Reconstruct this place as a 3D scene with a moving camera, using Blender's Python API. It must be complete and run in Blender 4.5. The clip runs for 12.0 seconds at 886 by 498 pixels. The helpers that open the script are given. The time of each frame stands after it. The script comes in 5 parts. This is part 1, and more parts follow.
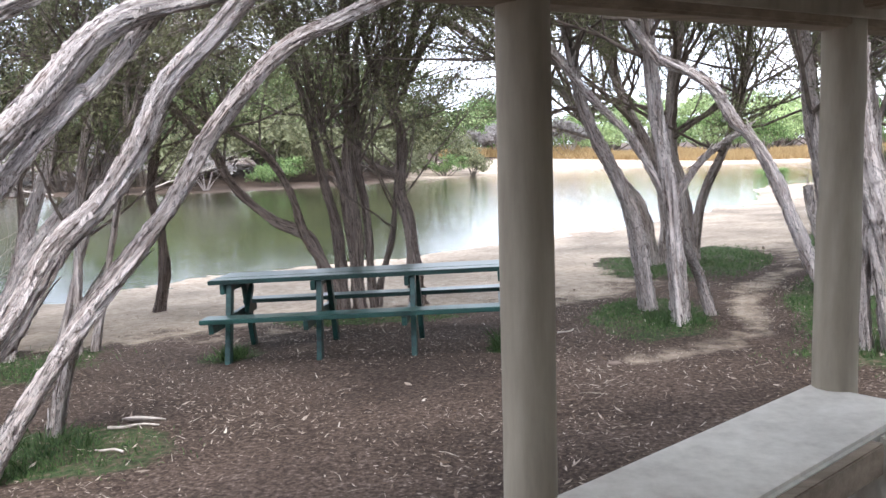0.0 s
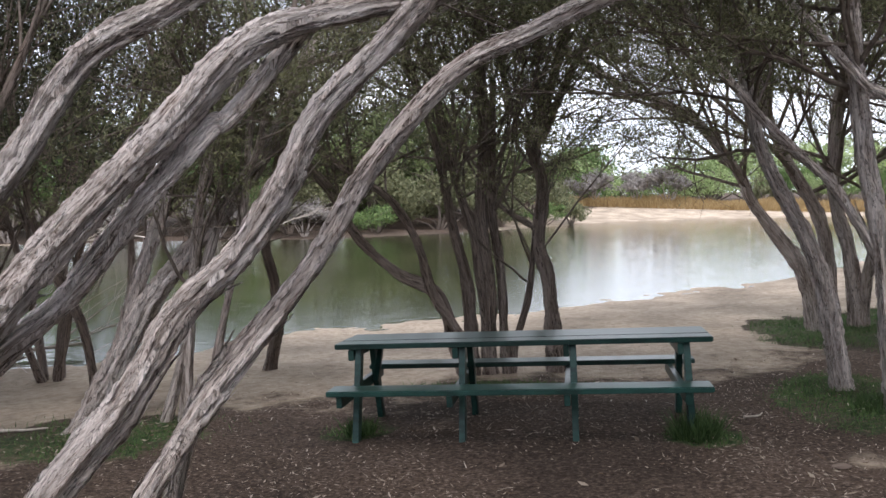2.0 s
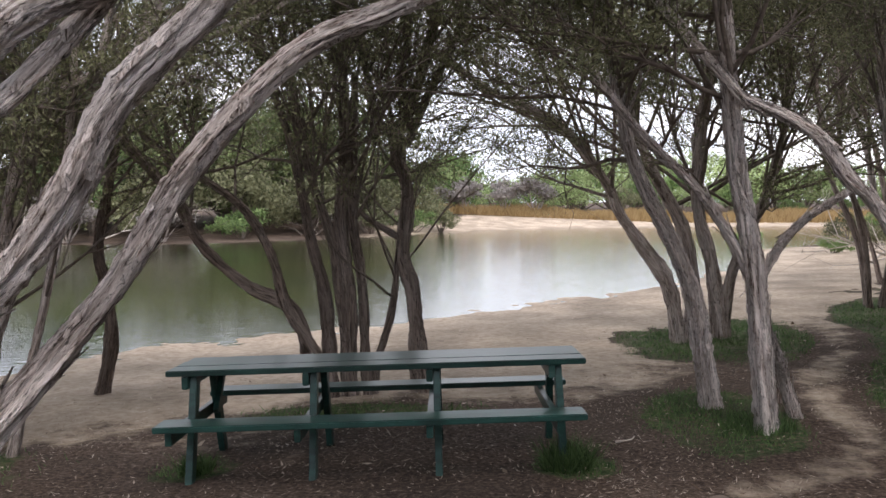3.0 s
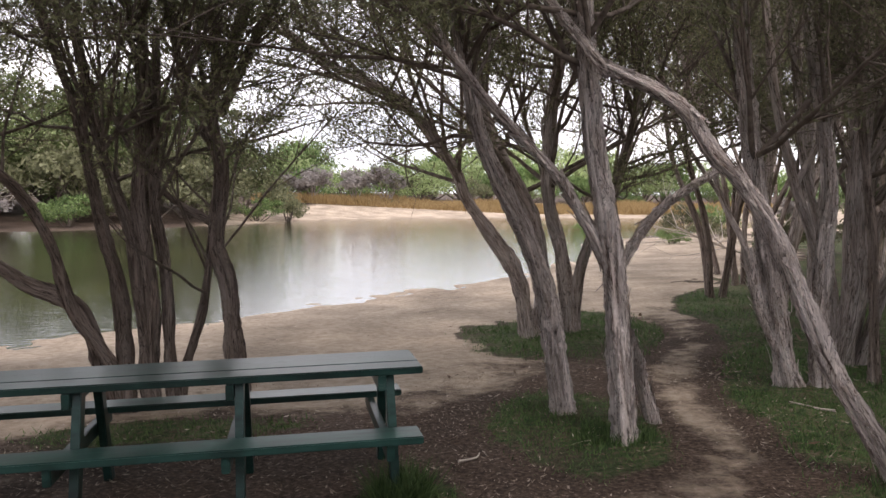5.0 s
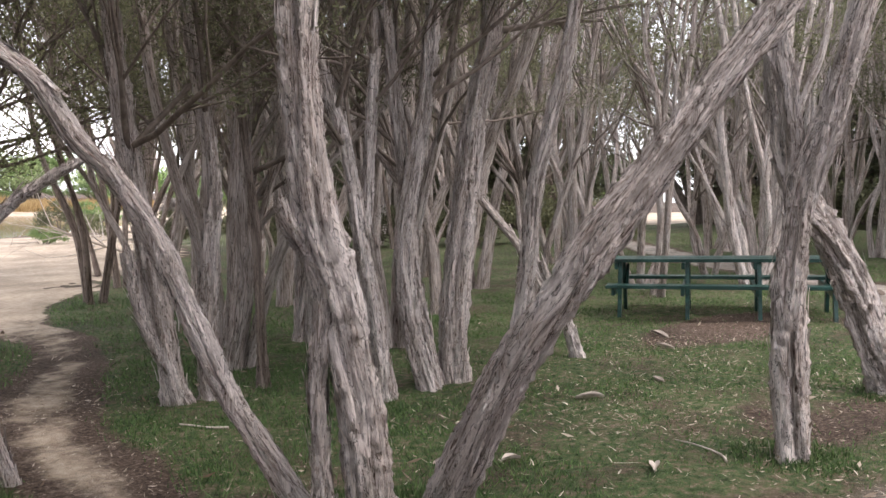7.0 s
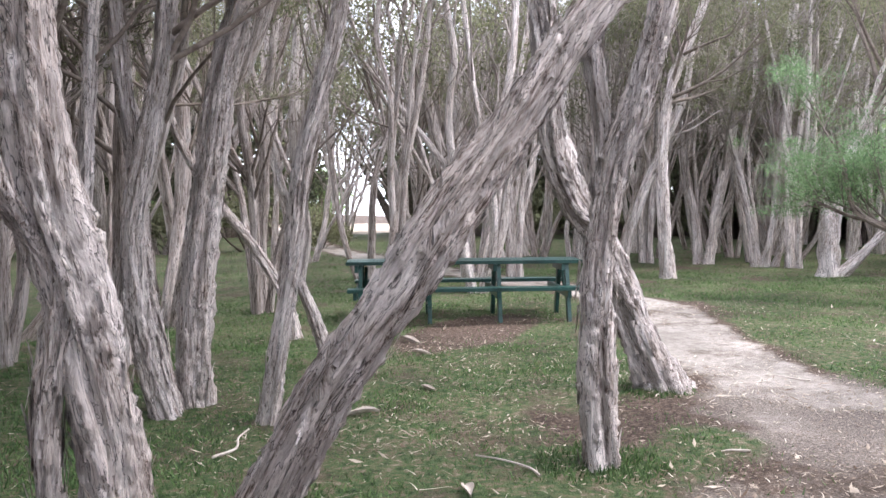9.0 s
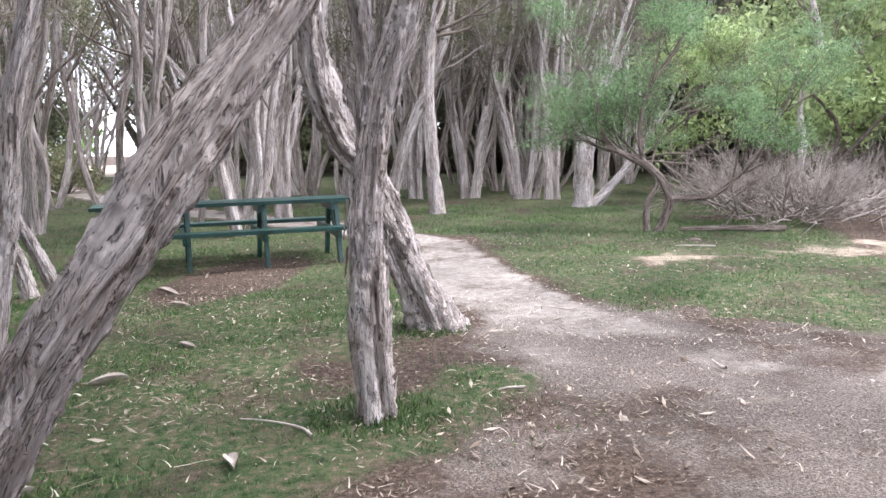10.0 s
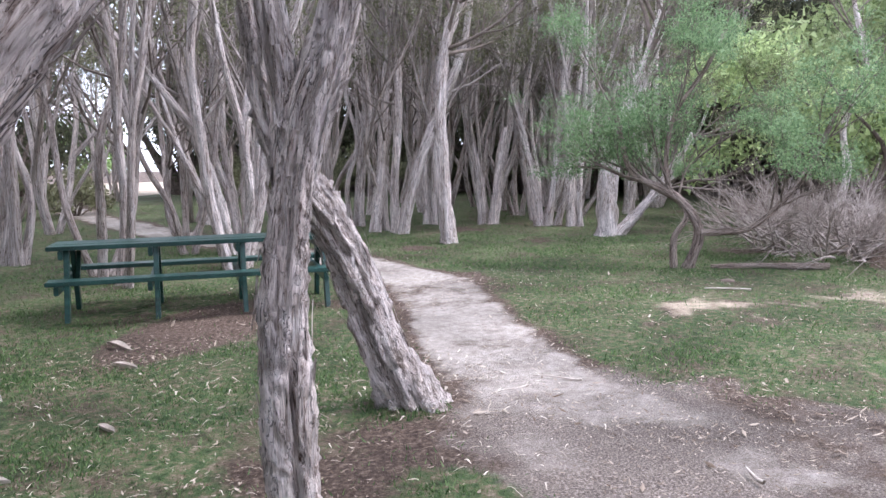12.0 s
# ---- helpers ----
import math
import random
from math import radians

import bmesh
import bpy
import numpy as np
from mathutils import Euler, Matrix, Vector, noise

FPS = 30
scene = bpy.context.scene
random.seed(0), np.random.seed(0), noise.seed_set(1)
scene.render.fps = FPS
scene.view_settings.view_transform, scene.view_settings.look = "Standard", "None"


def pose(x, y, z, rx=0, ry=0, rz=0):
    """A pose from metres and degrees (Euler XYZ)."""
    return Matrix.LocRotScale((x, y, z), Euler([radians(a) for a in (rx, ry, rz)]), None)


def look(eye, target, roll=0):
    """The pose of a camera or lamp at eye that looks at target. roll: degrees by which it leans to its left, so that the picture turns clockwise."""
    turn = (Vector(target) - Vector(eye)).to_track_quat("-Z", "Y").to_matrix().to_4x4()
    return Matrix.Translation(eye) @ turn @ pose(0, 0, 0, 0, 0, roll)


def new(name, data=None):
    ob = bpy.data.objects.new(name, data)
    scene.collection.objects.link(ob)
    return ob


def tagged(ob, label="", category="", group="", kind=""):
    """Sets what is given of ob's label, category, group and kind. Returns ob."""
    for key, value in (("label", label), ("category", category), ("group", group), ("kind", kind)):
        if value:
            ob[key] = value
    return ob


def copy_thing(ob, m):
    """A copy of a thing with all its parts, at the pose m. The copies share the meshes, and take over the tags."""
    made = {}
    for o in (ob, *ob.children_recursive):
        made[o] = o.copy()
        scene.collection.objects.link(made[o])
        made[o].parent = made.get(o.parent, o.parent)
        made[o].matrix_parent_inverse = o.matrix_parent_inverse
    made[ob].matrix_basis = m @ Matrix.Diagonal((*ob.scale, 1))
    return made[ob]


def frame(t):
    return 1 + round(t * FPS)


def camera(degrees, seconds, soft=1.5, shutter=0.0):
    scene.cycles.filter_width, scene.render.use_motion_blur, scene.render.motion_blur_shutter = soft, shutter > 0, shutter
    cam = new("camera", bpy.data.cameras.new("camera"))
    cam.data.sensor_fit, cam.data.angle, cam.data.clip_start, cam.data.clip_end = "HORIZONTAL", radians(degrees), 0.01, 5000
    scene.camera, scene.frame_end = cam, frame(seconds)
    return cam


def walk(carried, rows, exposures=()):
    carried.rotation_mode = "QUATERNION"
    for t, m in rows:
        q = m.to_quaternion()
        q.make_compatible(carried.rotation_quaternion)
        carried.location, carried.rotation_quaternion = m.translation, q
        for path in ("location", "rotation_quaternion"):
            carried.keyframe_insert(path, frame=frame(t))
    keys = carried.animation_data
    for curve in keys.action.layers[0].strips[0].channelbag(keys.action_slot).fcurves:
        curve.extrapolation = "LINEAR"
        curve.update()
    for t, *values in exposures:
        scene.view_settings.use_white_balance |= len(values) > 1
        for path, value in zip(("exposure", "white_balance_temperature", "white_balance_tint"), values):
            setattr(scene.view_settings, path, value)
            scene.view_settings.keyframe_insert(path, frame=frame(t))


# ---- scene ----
cam = camera(55.8, 12.0, 1.5)
# seconds, eye, turn about x, y and z in degrees
PATH = [
    (0, 0.812, 1.272, 1.594, 83.05, 1.66, 6.85),
    (0.3, 0.710, 1.472, 1.636, 83.81, 2.22, 11.08),
    (0.9, 0.426, 1.723, 1.612, 85.07, 1.74, 14.28),
    (1.5, 0.191, 2.013, 1.584, 84.67, 1.68, 12.46),
    (2, 0.068, 2.288, 1.592, 86.48, 1.20, 12.90),
    (2.5, 0.032, 2.613, 1.600, 87.07, 1.11, 4.97),
    (4.5, 0.230, 3.844, 1.590, 85.53, -0.84, 3.04),
    (5, 0.244, 4.016, 1.516, 86.17, -0.50, -5.94),
    (5.5, 0.310, 4.206, 1.486, 85.23, -0.25, -18.94),
    (6, 0.467, 4.482, 1.538, 85.51, -1.74, -29.22),
    (6.5, 0.576, 4.802, 1.473, 86.68, -1.88, -38.91),
    (7, 0.746, 4.953, 1.512, 86.49, -1.04, -46.41),
    (7.5, 0.828, 5.340, 1.415, 88.41, -1.41, -56.94),
    (9.3, 1.305, 5.946, 1.331, 87.03, -1.51, -70.01),
    (9.5, 1.380, 5.979, 1.332, 86.36, -1.19, -73.14),
    (10, 1.618, 5.964, 1.319, 83.98, -0.83, -82.69),
    (10.5, 1.951, 5.863, 1.411, 83.47, -0.66, -84.22),
    (11, 2.214, 5.830, 1.451, 84.83, -0.41, -84.88),
    (11.5, 2.529, 5.822, 1.495, 84.80, -0.41, -83.96),
    (12, 2.747, 5.762, 1.511, 85.00, -0.95, -80.53),
]
# seconds, stops, kelvin, tint
EXPOSURE = [(0, 2.02, 6150, 14), (0.5, 1.8, 6150, 14), (1.0, 1.55, 6200, 14), (2.0, 1.1, 6500, 14), (2.5, 1.0, 6600, 15), (4.5, 1.07, 7000, 19), (5.5, 0.75, 7500, 20), (6.0, 0.7, 8700, 20), (6.5, 1.05, 8400, 20), (7.0, 1.62, 6900, 17), (7.5, 2.05, 6350, 16), (9.5, 2.15, 6350, 17), (10.5, 2.1, 6200, 18), (12, 1.97, 6000, 20)]
walk(cam, [(t, pose(x, y, z, rx, ry, rz)) for t, x, y, z, rx, ry, rz in PATH], EXPOSURE)

# ---- light: a bright overcast sky and a broad veiled sun ----
SUN_EL, SUN_AZ = 58, 165
world = bpy.data.worlds.new("sky")
scene.world = world
world.use_nodes = True
wn, wl = world.node_tree.nodes, world.node_tree.links
wn.clear()
sky = wn.new("ShaderNodeTexSky")
sky.sky_type, sky.sun_disc, sky.sun_elevation, sky.sun_rotation = "NISHITA", False, radians(SUN_EL), radians(SUN_AZ)
wcoord = wn.new("ShaderNodeTexCoord")
wmap = wn.new("ShaderNodeMapping")
wmap.inputs["Scale"].default_value = (1.0, 1.0, 3.0)
wnoise = wn.new("ShaderNodeTexNoise")
wnoise.inputs["Scale"].default_value, wnoise.inputs["Detail"].default_value = 2.2, 6.0
wramp = wn.new("ShaderNodeValToRGB")
wramp.color_ramp.elements[0].position, wramp.color_ramp.elements[1].position = 0.3, 0.7
wramp.color_ramp.elements[0].color, wramp.color_ramp.elements[1].color = (8.6, 9.9, 11.8, 1), (14.0, 14.3, 14.8, 1)
wmix = wn.new("ShaderNodeMixRGB")
wmix.inputs[0].default_value = 0.86
wback, wout = wn.new("ShaderNodeBackground"), wn.new("ShaderNodeOutputWorld")
wback.inputs["Strength"].default_value = 0.085
wl.new(wcoord.outputs["Generated"], wmap.inputs["Vector"])
wl.new(wmap.outputs[0], wnoise.inputs["Vector"])
wl.new(wnoise.outputs["Fac"], wramp.inputs[0])
wl.new(sky.outputs[0], wmix.inputs[1])
wl.new(wramp.outputs[0], wmix.inputs[2])
wl.new(wmix.outputs[0], wback.inputs["Color"])
wl.new(wback.outputs[0], wout.inputs["Surface"])
sun = new("sun", bpy.data.lights.new("sun", "SUN"))
sun.data.energy, sun.data.angle, sun.data.color = 1.0, radians(24), (1.0, 0.95, 0.88)
az, el = radians(SUN_AZ), radians(SUN_EL)
sun.matrix_world = look((math.sin(az) * math.cos(el) * 50, math.cos(az) * math.cos(el) * 50, math.sin(el) * 50), (0, 0, 0))


# ---- materials ----
def material(name, stops, scale=6.0, rough=0.85, bump=0.3, detail=8.0, attribute="", stretch=(1, 1, 1), coarse=0.0, spec=0.3, random_shift=0.0, bump_distance=0.02):
    """Noise through a colour ramp, a coarser stain over it and a bump; the noise follows an attribute or the object's place."""
    m = bpy.data.materials.new(name)
    m.use_nodes = True
    n, l = m.node_tree.nodes, m.node_tree.links
    b = n["Principled BSDF"]
    b.inputs["Roughness"].default_value = rough
    b.inputs["Specular IOR Level"].default_value = spec
    if attribute:
        src = n.new("ShaderNodeAttribute")
        src.attribute_name = attribute
        vec = src.outputs["Vector"]
    else:
        vec = n.new("ShaderNodeTexCoord").outputs["Object"]
    mp = n.new("ShaderNodeMapping")
    mp.inputs["Scale"].default_value = stretch
    l.new(vec, mp.inputs["Vector"])
    fine = n.new("ShaderNodeTexNoise")
    fine.inputs["Scale"].default_value, fine.inputs["Detail"].default_value, fine.inputs["Roughness"].default_value = scale, detail, 0.65
    l.new(mp.outputs[0], fine.inputs["Vector"])
    ramp = n.new("ShaderNodeValToRGB")
    els = ramp.color_ramp.elements
    els[0].position, els[0].color = stops[0][0], (*stops[0][1], 1)
    els[1].position, els[1].color = stops[-1][0], (*stops[-1][1], 1)
    for p, c in stops[1:-1]:
        els.new(p).color = (*c, 1)
    l.new(fine.outputs["Fac"], ramp.inputs[0])
    colour = ramp.outputs[0]
    big = n.new("ShaderNodeTexNoise")
    big.inputs["Scale"].default_value, big.inputs["Detail"].default_value = scale * 0.13, 3.0
    l.new(mp.outputs[0], big.inputs["Vector"])
    hsv = n.new("ShaderNodeHueSaturation")
    val = n.new("ShaderNodeMapRange")
    val.inputs["From Min"].default_value, val.inputs["From Max"].default_value = 0.3, 0.7
    val.inputs["To Min"].default_value, val.inputs["To Max"].default_value = 1 - coarse, 1 + coarse
    l.new(big.outputs["Fac"], val.inputs["Value"])
    if random_shift:
        info = n.new("ShaderNodeObjectInfo")
        add = n.new("ShaderNodeMath")
        add.operation = "MULTIPLY_ADD"
        add.inputs[1].default_value = random_shift
        l.new(info.outputs["Random"], add.inputs[0])
        l.new(val.outputs[0], add.inputs[2])
        l.new(add.outputs[0], hsv.inputs["Value"])
    else:
        l.new(val.outputs[0], hsv.inputs["Value"])
    l.new(colour, hsv.inputs["Color"])
    l.new(hsv.outputs[0], b.inputs["Base Color"])
    if bump:
        bp = n.new("ShaderNodeBump")
        bp.inputs["Strength"].default_value, bp.inputs["Distance"].default_value = bump, bump_distance
        l.new(fine.outputs["Fac"], bp.inputs["Height"])
        l.new(bp.outputs[0], b.inputs["Normal"])
    return m


def leaf_material(name, dark, light, rough=0.6):
    """Leaves that differ from clump to clump and let some light through."""
    m = bpy.data.materials.new(name)
    m.use_nodes = True
    n, l = m.node_tree.nodes, m.node_tree.links
    b = n["Principled BSDF"]
    b.inputs["Roughness"].default_value, b.inputs["Specular IOR Level"].default_value = rough, 0.25
    geo = n.new("ShaderNodeNewGeometry")
    ramp = n.new("ShaderNodeValToRGB")
    ramp.color_ramp.elements[0].color, ramp.color_ramp.elements[1].color = (*dark, 1), (*light, 1)
    l.new(geo.outputs["Random Per Island"], ramp.inputs[0])
    info, hsv, mr = n.new("ShaderNodeObjectInfo"), n.new("ShaderNodeHueSaturation"), n.new("ShaderNodeMapRange")
    mr.inputs["To Min"].default_value, mr.inputs["To Max"].default_value = 0.7, 1.35
    l.new(info.outputs["Random"], mr.inputs["Value"])
    l.new(mr.outputs[0], hsv.inputs["Value"])
    l.new(ramp.outputs[0], hsv.inputs["Color"])
    l.new(hsv.outputs[0], b.inputs["Base Color"])
    tr, mix = n.new("ShaderNodeBsdfTranslucent"), n.new("ShaderNodeMixShader")
    mix.inputs[0].default_value = 0.4
    l.new(hsv.outputs[0], tr.inputs["Color"])
    l.new(b.outputs[0], mix.inputs[1])
    l.new(tr.outputs[0], mix.inputs[2])
    l.new(mix.outputs[0], n["Material Output"].inputs["Surface"])
    return m


def bark_material(name, low, mid, high, pale):
    """Fibres that run along the stem over broad pale and dark patches, with cracks whose shade is put into the colour.
    """
    m = bpy.data.materials.new(name)
    m.use_nodes = True
    n, l = m.node_tree.nodes, m.node_tree.links
    b = n["Principled BSDF"]
    b.inputs["Roughness"].default_value, b.inputs["Specular IOR Level"].default_value = 0.92, 0.15
    src = n.new("ShaderNodeAttribute")
    src.attribute_name = "bark"

    def fibre(scale, stretch, detail, rough):
        mp, t = n.new("ShaderNodeMapping"), n.new("ShaderNodeTexNoise")
        mp.inputs["Scale"].default_value = (1, 1, stretch)
        t.inputs["Scale"].default_value, t.inputs["Detail"].default_value, t.inputs["Roughness"].default_value = scale, detail, rough
        t.inputs["Distortion"].default_value = 0.6
        l.new(src.outputs["Vector"], mp.inputs["Vector"])
        l.new(mp.outputs[0], t.inputs["Vector"])
        return t.outputs["Fac"]

    fine, strip, patch, plate = fibre(120, 0.1, 6, 0.7), fibre(46, 0.075, 5, 0.62), fibre(7, 0.22, 4, 0.6), fibre(24, 0.085, 4, 0.55)
    mixf = n.new("ShaderNodeMath")
    mixf.operation = "MULTIPLY_ADD"
    mixf.inputs[1].default_value = 0.55
    half = n.new("ShaderNodeMath")
    half.operation = "MULTIPLY"
    half.inputs[1].default_value = 0.5
    l.new(strip, half.inputs[0])
    l.new(fine, mixf.inputs[0])
    l.new(half.outputs[0], mixf.inputs[2])
    r = n.new("ShaderNodeValToRGB")
    e = r.color_ramp.elements
    e[0].position, e[0].color = 0.41, (*low, 1)
    e[1].position, e[1].color = 0.56, (*high, 1)
    e.new(0.46).color = (*mid, 1)
    l.new(mixf.outputs[0], r.inputs[0])
    pr, mx, pm = n.new("ShaderNodeMapRange"), n.new("ShaderNodeMixRGB"), n.new("ShaderNodeMath")
    pr.inputs["From Min"].default_value, pr.inputs["From Max"].default_value = 0.47, 0.58
    l.new(patch, pr.inputs["Value"])
    pm.operation = "MULTIPLY"
    l.new(pr.outputs[0], pm.inputs[0])
    l.new(mixf.outputs[0], pm.inputs[1])
    l.new(pm.outputs[0], mx.inputs[0])
    l.new(r.outputs[0], mx.inputs[1])
    mx.inputs[2].default_value = (*pale, 1)
    info, hsv, mr = n.new("ShaderNodeObjectInfo"), n.new("ShaderNodeHueSaturation"), n.new("ShaderNodeMapRange")
    mr.inputs["To Min"].default_value, mr.inputs["To Max"].default_value = 0.88, 1.14
    l.new(info.outputs["Random"], mr.inputs["Value"])
    # crevice shade: the colour is darkened along thin lines of the plate noise
    away, size, crack, both = n.new("ShaderNodeMath"), n.new("ShaderNodeMath"), n.new("ShaderNodeMapRange"), n.new("ShaderNodeMath")
    away.operation, size.operation, both.operation = "SUBTRACT", "ABSOLUTE", "MULTIPLY"
    away.inputs[1].default_value = 0.5
    crack.inputs["From Max"].default_value, crack.inputs["To Min"].default_value = 0.018, 0.12
    l.new(plate, away.inputs[0])
    l.new(away.outputs[0], size.inputs[0])
    l.new(size.outputs[0], crack.inputs["Value"])
    l.new(mr.outputs[0], both.inputs[0])
    l.new(crack.outputs[0], both.inputs[1])
    dull, worn = n.new("ShaderNodeMapRange"), n.new("ShaderNodeMath")
    dull.inputs["From Min"].default_value, dull.inputs["From Max"].default_value = 0.36, 0.56
    dull.inputs["To Min"].default_value, dull.inputs["To Max"].default_value = 0.78, 1.2
    worn.operation = "MULTIPLY"
    l.new(plate, dull.inputs["Value"])
    l.new(both.outputs[0], worn.inputs[0])
    l.new(dull.outputs[0], worn.inputs[1])
    l.new(worn.outputs[0], hsv.inputs["Value"])
    l.new(mx.outputs[0], hsv.inputs["Color"])
    l.new(hsv.outputs[0], b.inputs["Base Color"])
    bp, bq, bo = n.new("ShaderNodeBump"), n.new("ShaderNodeBump"), n.new("ShaderNodeBump")
    bo.inputs["Strength"].default_value, bo.inputs["Distance"].default_value = 0.8, 0.04
    l.new(plate, bo.inputs["Height"])
    l.new(bo.outputs[0], bp.inputs["Normal"])
    bp.inputs["Strength"].default_value, bp.inputs["Distance"].default_value = 1.0, 0.045
    bq.inputs["Strength"].default_value, bq.inputs["Distance"].default_value = 0.9, 0.014
    l.new(strip, bp.inputs["Height"])
    l.new(fine, bq.inputs["Height"])
    l.new(bp.outputs[0], bq.inputs["Normal"])
    l.new(bq.outputs[0], b.inputs["Normal"])
    return m


BARK = bark_material("bark", (0.07, 0.044, 0.033), (0.31, 0.25, 0.22), (0.58, 0.51, 0.475), (0.77, 0.705, 0.68))
# dark bark, with the backlit silhouette of the pond-side stems put into its colour
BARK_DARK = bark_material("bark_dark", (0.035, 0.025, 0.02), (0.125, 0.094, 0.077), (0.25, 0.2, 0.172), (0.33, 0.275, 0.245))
# a dimmer bark; on grove trees the shade between trunks is put into it
BARK_MID = bark_material("bark_mid", (0.04, 0.028, 0.022), (0.22, 0.17, 0.147), (0.45, 0.385, 0.35), (0.6, 0.54, 0.51))
TWIG = material("twig", [(0.3, (0.08, 0.062, 0.05)), (0.7, (0.22, 0.18, 0.155))], 12, 0.95, 0.0, 3)
TWIG_PALE = material("twig_pale", [(0.3, (0.13, 0.105, 0.092)), (0.7, (0.36, 0.315, 0.29))], 12, 0.95, 0.0, 3)
DEAD_TWIG = material("dead_twig", [(0.3, (0.15, 0.12, 0.106)), (0.7, (0.48, 0.42, 0.38))], 12, 0.95, 0.0, 3)
LEAF = leaf_material("leaf_grey_green", (0.075, 0.078, 0.042), (0.24, 0.245, 0.14))
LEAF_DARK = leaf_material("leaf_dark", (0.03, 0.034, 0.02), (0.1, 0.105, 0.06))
LEAF_SHORE = leaf_material("leaf_shore", (0.05, 0.07, 0.03), (0.17, 0.2, 0.085))
LEAF_GREEN = leaf_material("leaf_green", (0.08, 0.14, 0.05), (0.28, 0.38, 0.15))
LEAF_BUSH = leaf_material("leaf_fresh", (0.07, 0.125, 0.055), (0.25, 0.36, 0.185))
LEAF_YELLOW = leaf_material("leaf_yellow_green", (0.15, 0.21, 0.085), (0.42, 0.5, 0.24))
LEAF_GREY = leaf_material("leaf_grey", (0.2, 0.18, 0.17), (0.36, 0.33, 0.31))
GRASS = leaf_material("grass_blade", (0.03, 0.065, 0.022), (0.125, 0.2, 0.075))
DRY_GRASS = leaf_material("dry_grass", (0.3, 0.2, 0.09), (0.5, 0.36, 0.18))
LITTER = leaf_material("leaf_litter", (0.13, 0.085, 0.055), (0.62, 0.53, 0.44), 0.9)
TWIG_LITTER = leaf_material("twig_litter", (0.22, 0.18, 0.14), (0.6, 0.54, 0.46), 0.9)
PAINT = material("green_paint", [(0.3, (0.008, 0.02, 0.018)), (0.5, (0.013, 0.042, 0.036)), (0.66, (0.02, 0.06, 0.052)), (0.8, (0.1, 0.12, 0.11))], 14, 0.34, 0.35, 8, "", (0.25, 1, 1), 0.25, 0.3, 0.2, 0.004)
POST = material("post_paint", [(0.3, (0.21, 0.178, 0.135)), (0.55, (0.285, 0.245, 0.19)), (0.75, (0.36, 0.315, 0.25))], 9, 0.7, 0.25, 8, "", (1, 1, 0.15), 0.12, 0.35)
CONCRETE = material("concrete", [(0.3, (0.48, 0.44, 0.38)), (0.5, (0.58, 0.54, 0.47)), (0.75, (0.68, 0.64, 0.57))], 11, 0.85, 0.2, 9, "", (1, 1, 1), 0.15, 0.3, 0, 0.005)
TIMBER = material("beam_timber", [(0.3, (0.16, 0.12, 0.085)), (0.7, (0.3, 0.24, 0.18))], 14, 0.75, 0.3, 8, "", (0.15, 1, 1), 0.15)
IRON = material("roof_iron", [(0.3, (0.3, 0.3, 0.29)), (0.7, (0.42, 0.41, 0.4))], 5, 0.5, 0.1, 4)
WOOD_CUT = material("cut_wood", [(0.3, (0.2, 0.15, 0.1)), (0.7, (0.42, 0.34, 0.25))], 20, 0.9, 0.4, 6)
BONE = material("weathered_wood", [(0.3, (0.32, 0.27, 0.23)), (0.7, (0.6, 0.54, 0.48))], 25, 0.9, 0.4, 6)


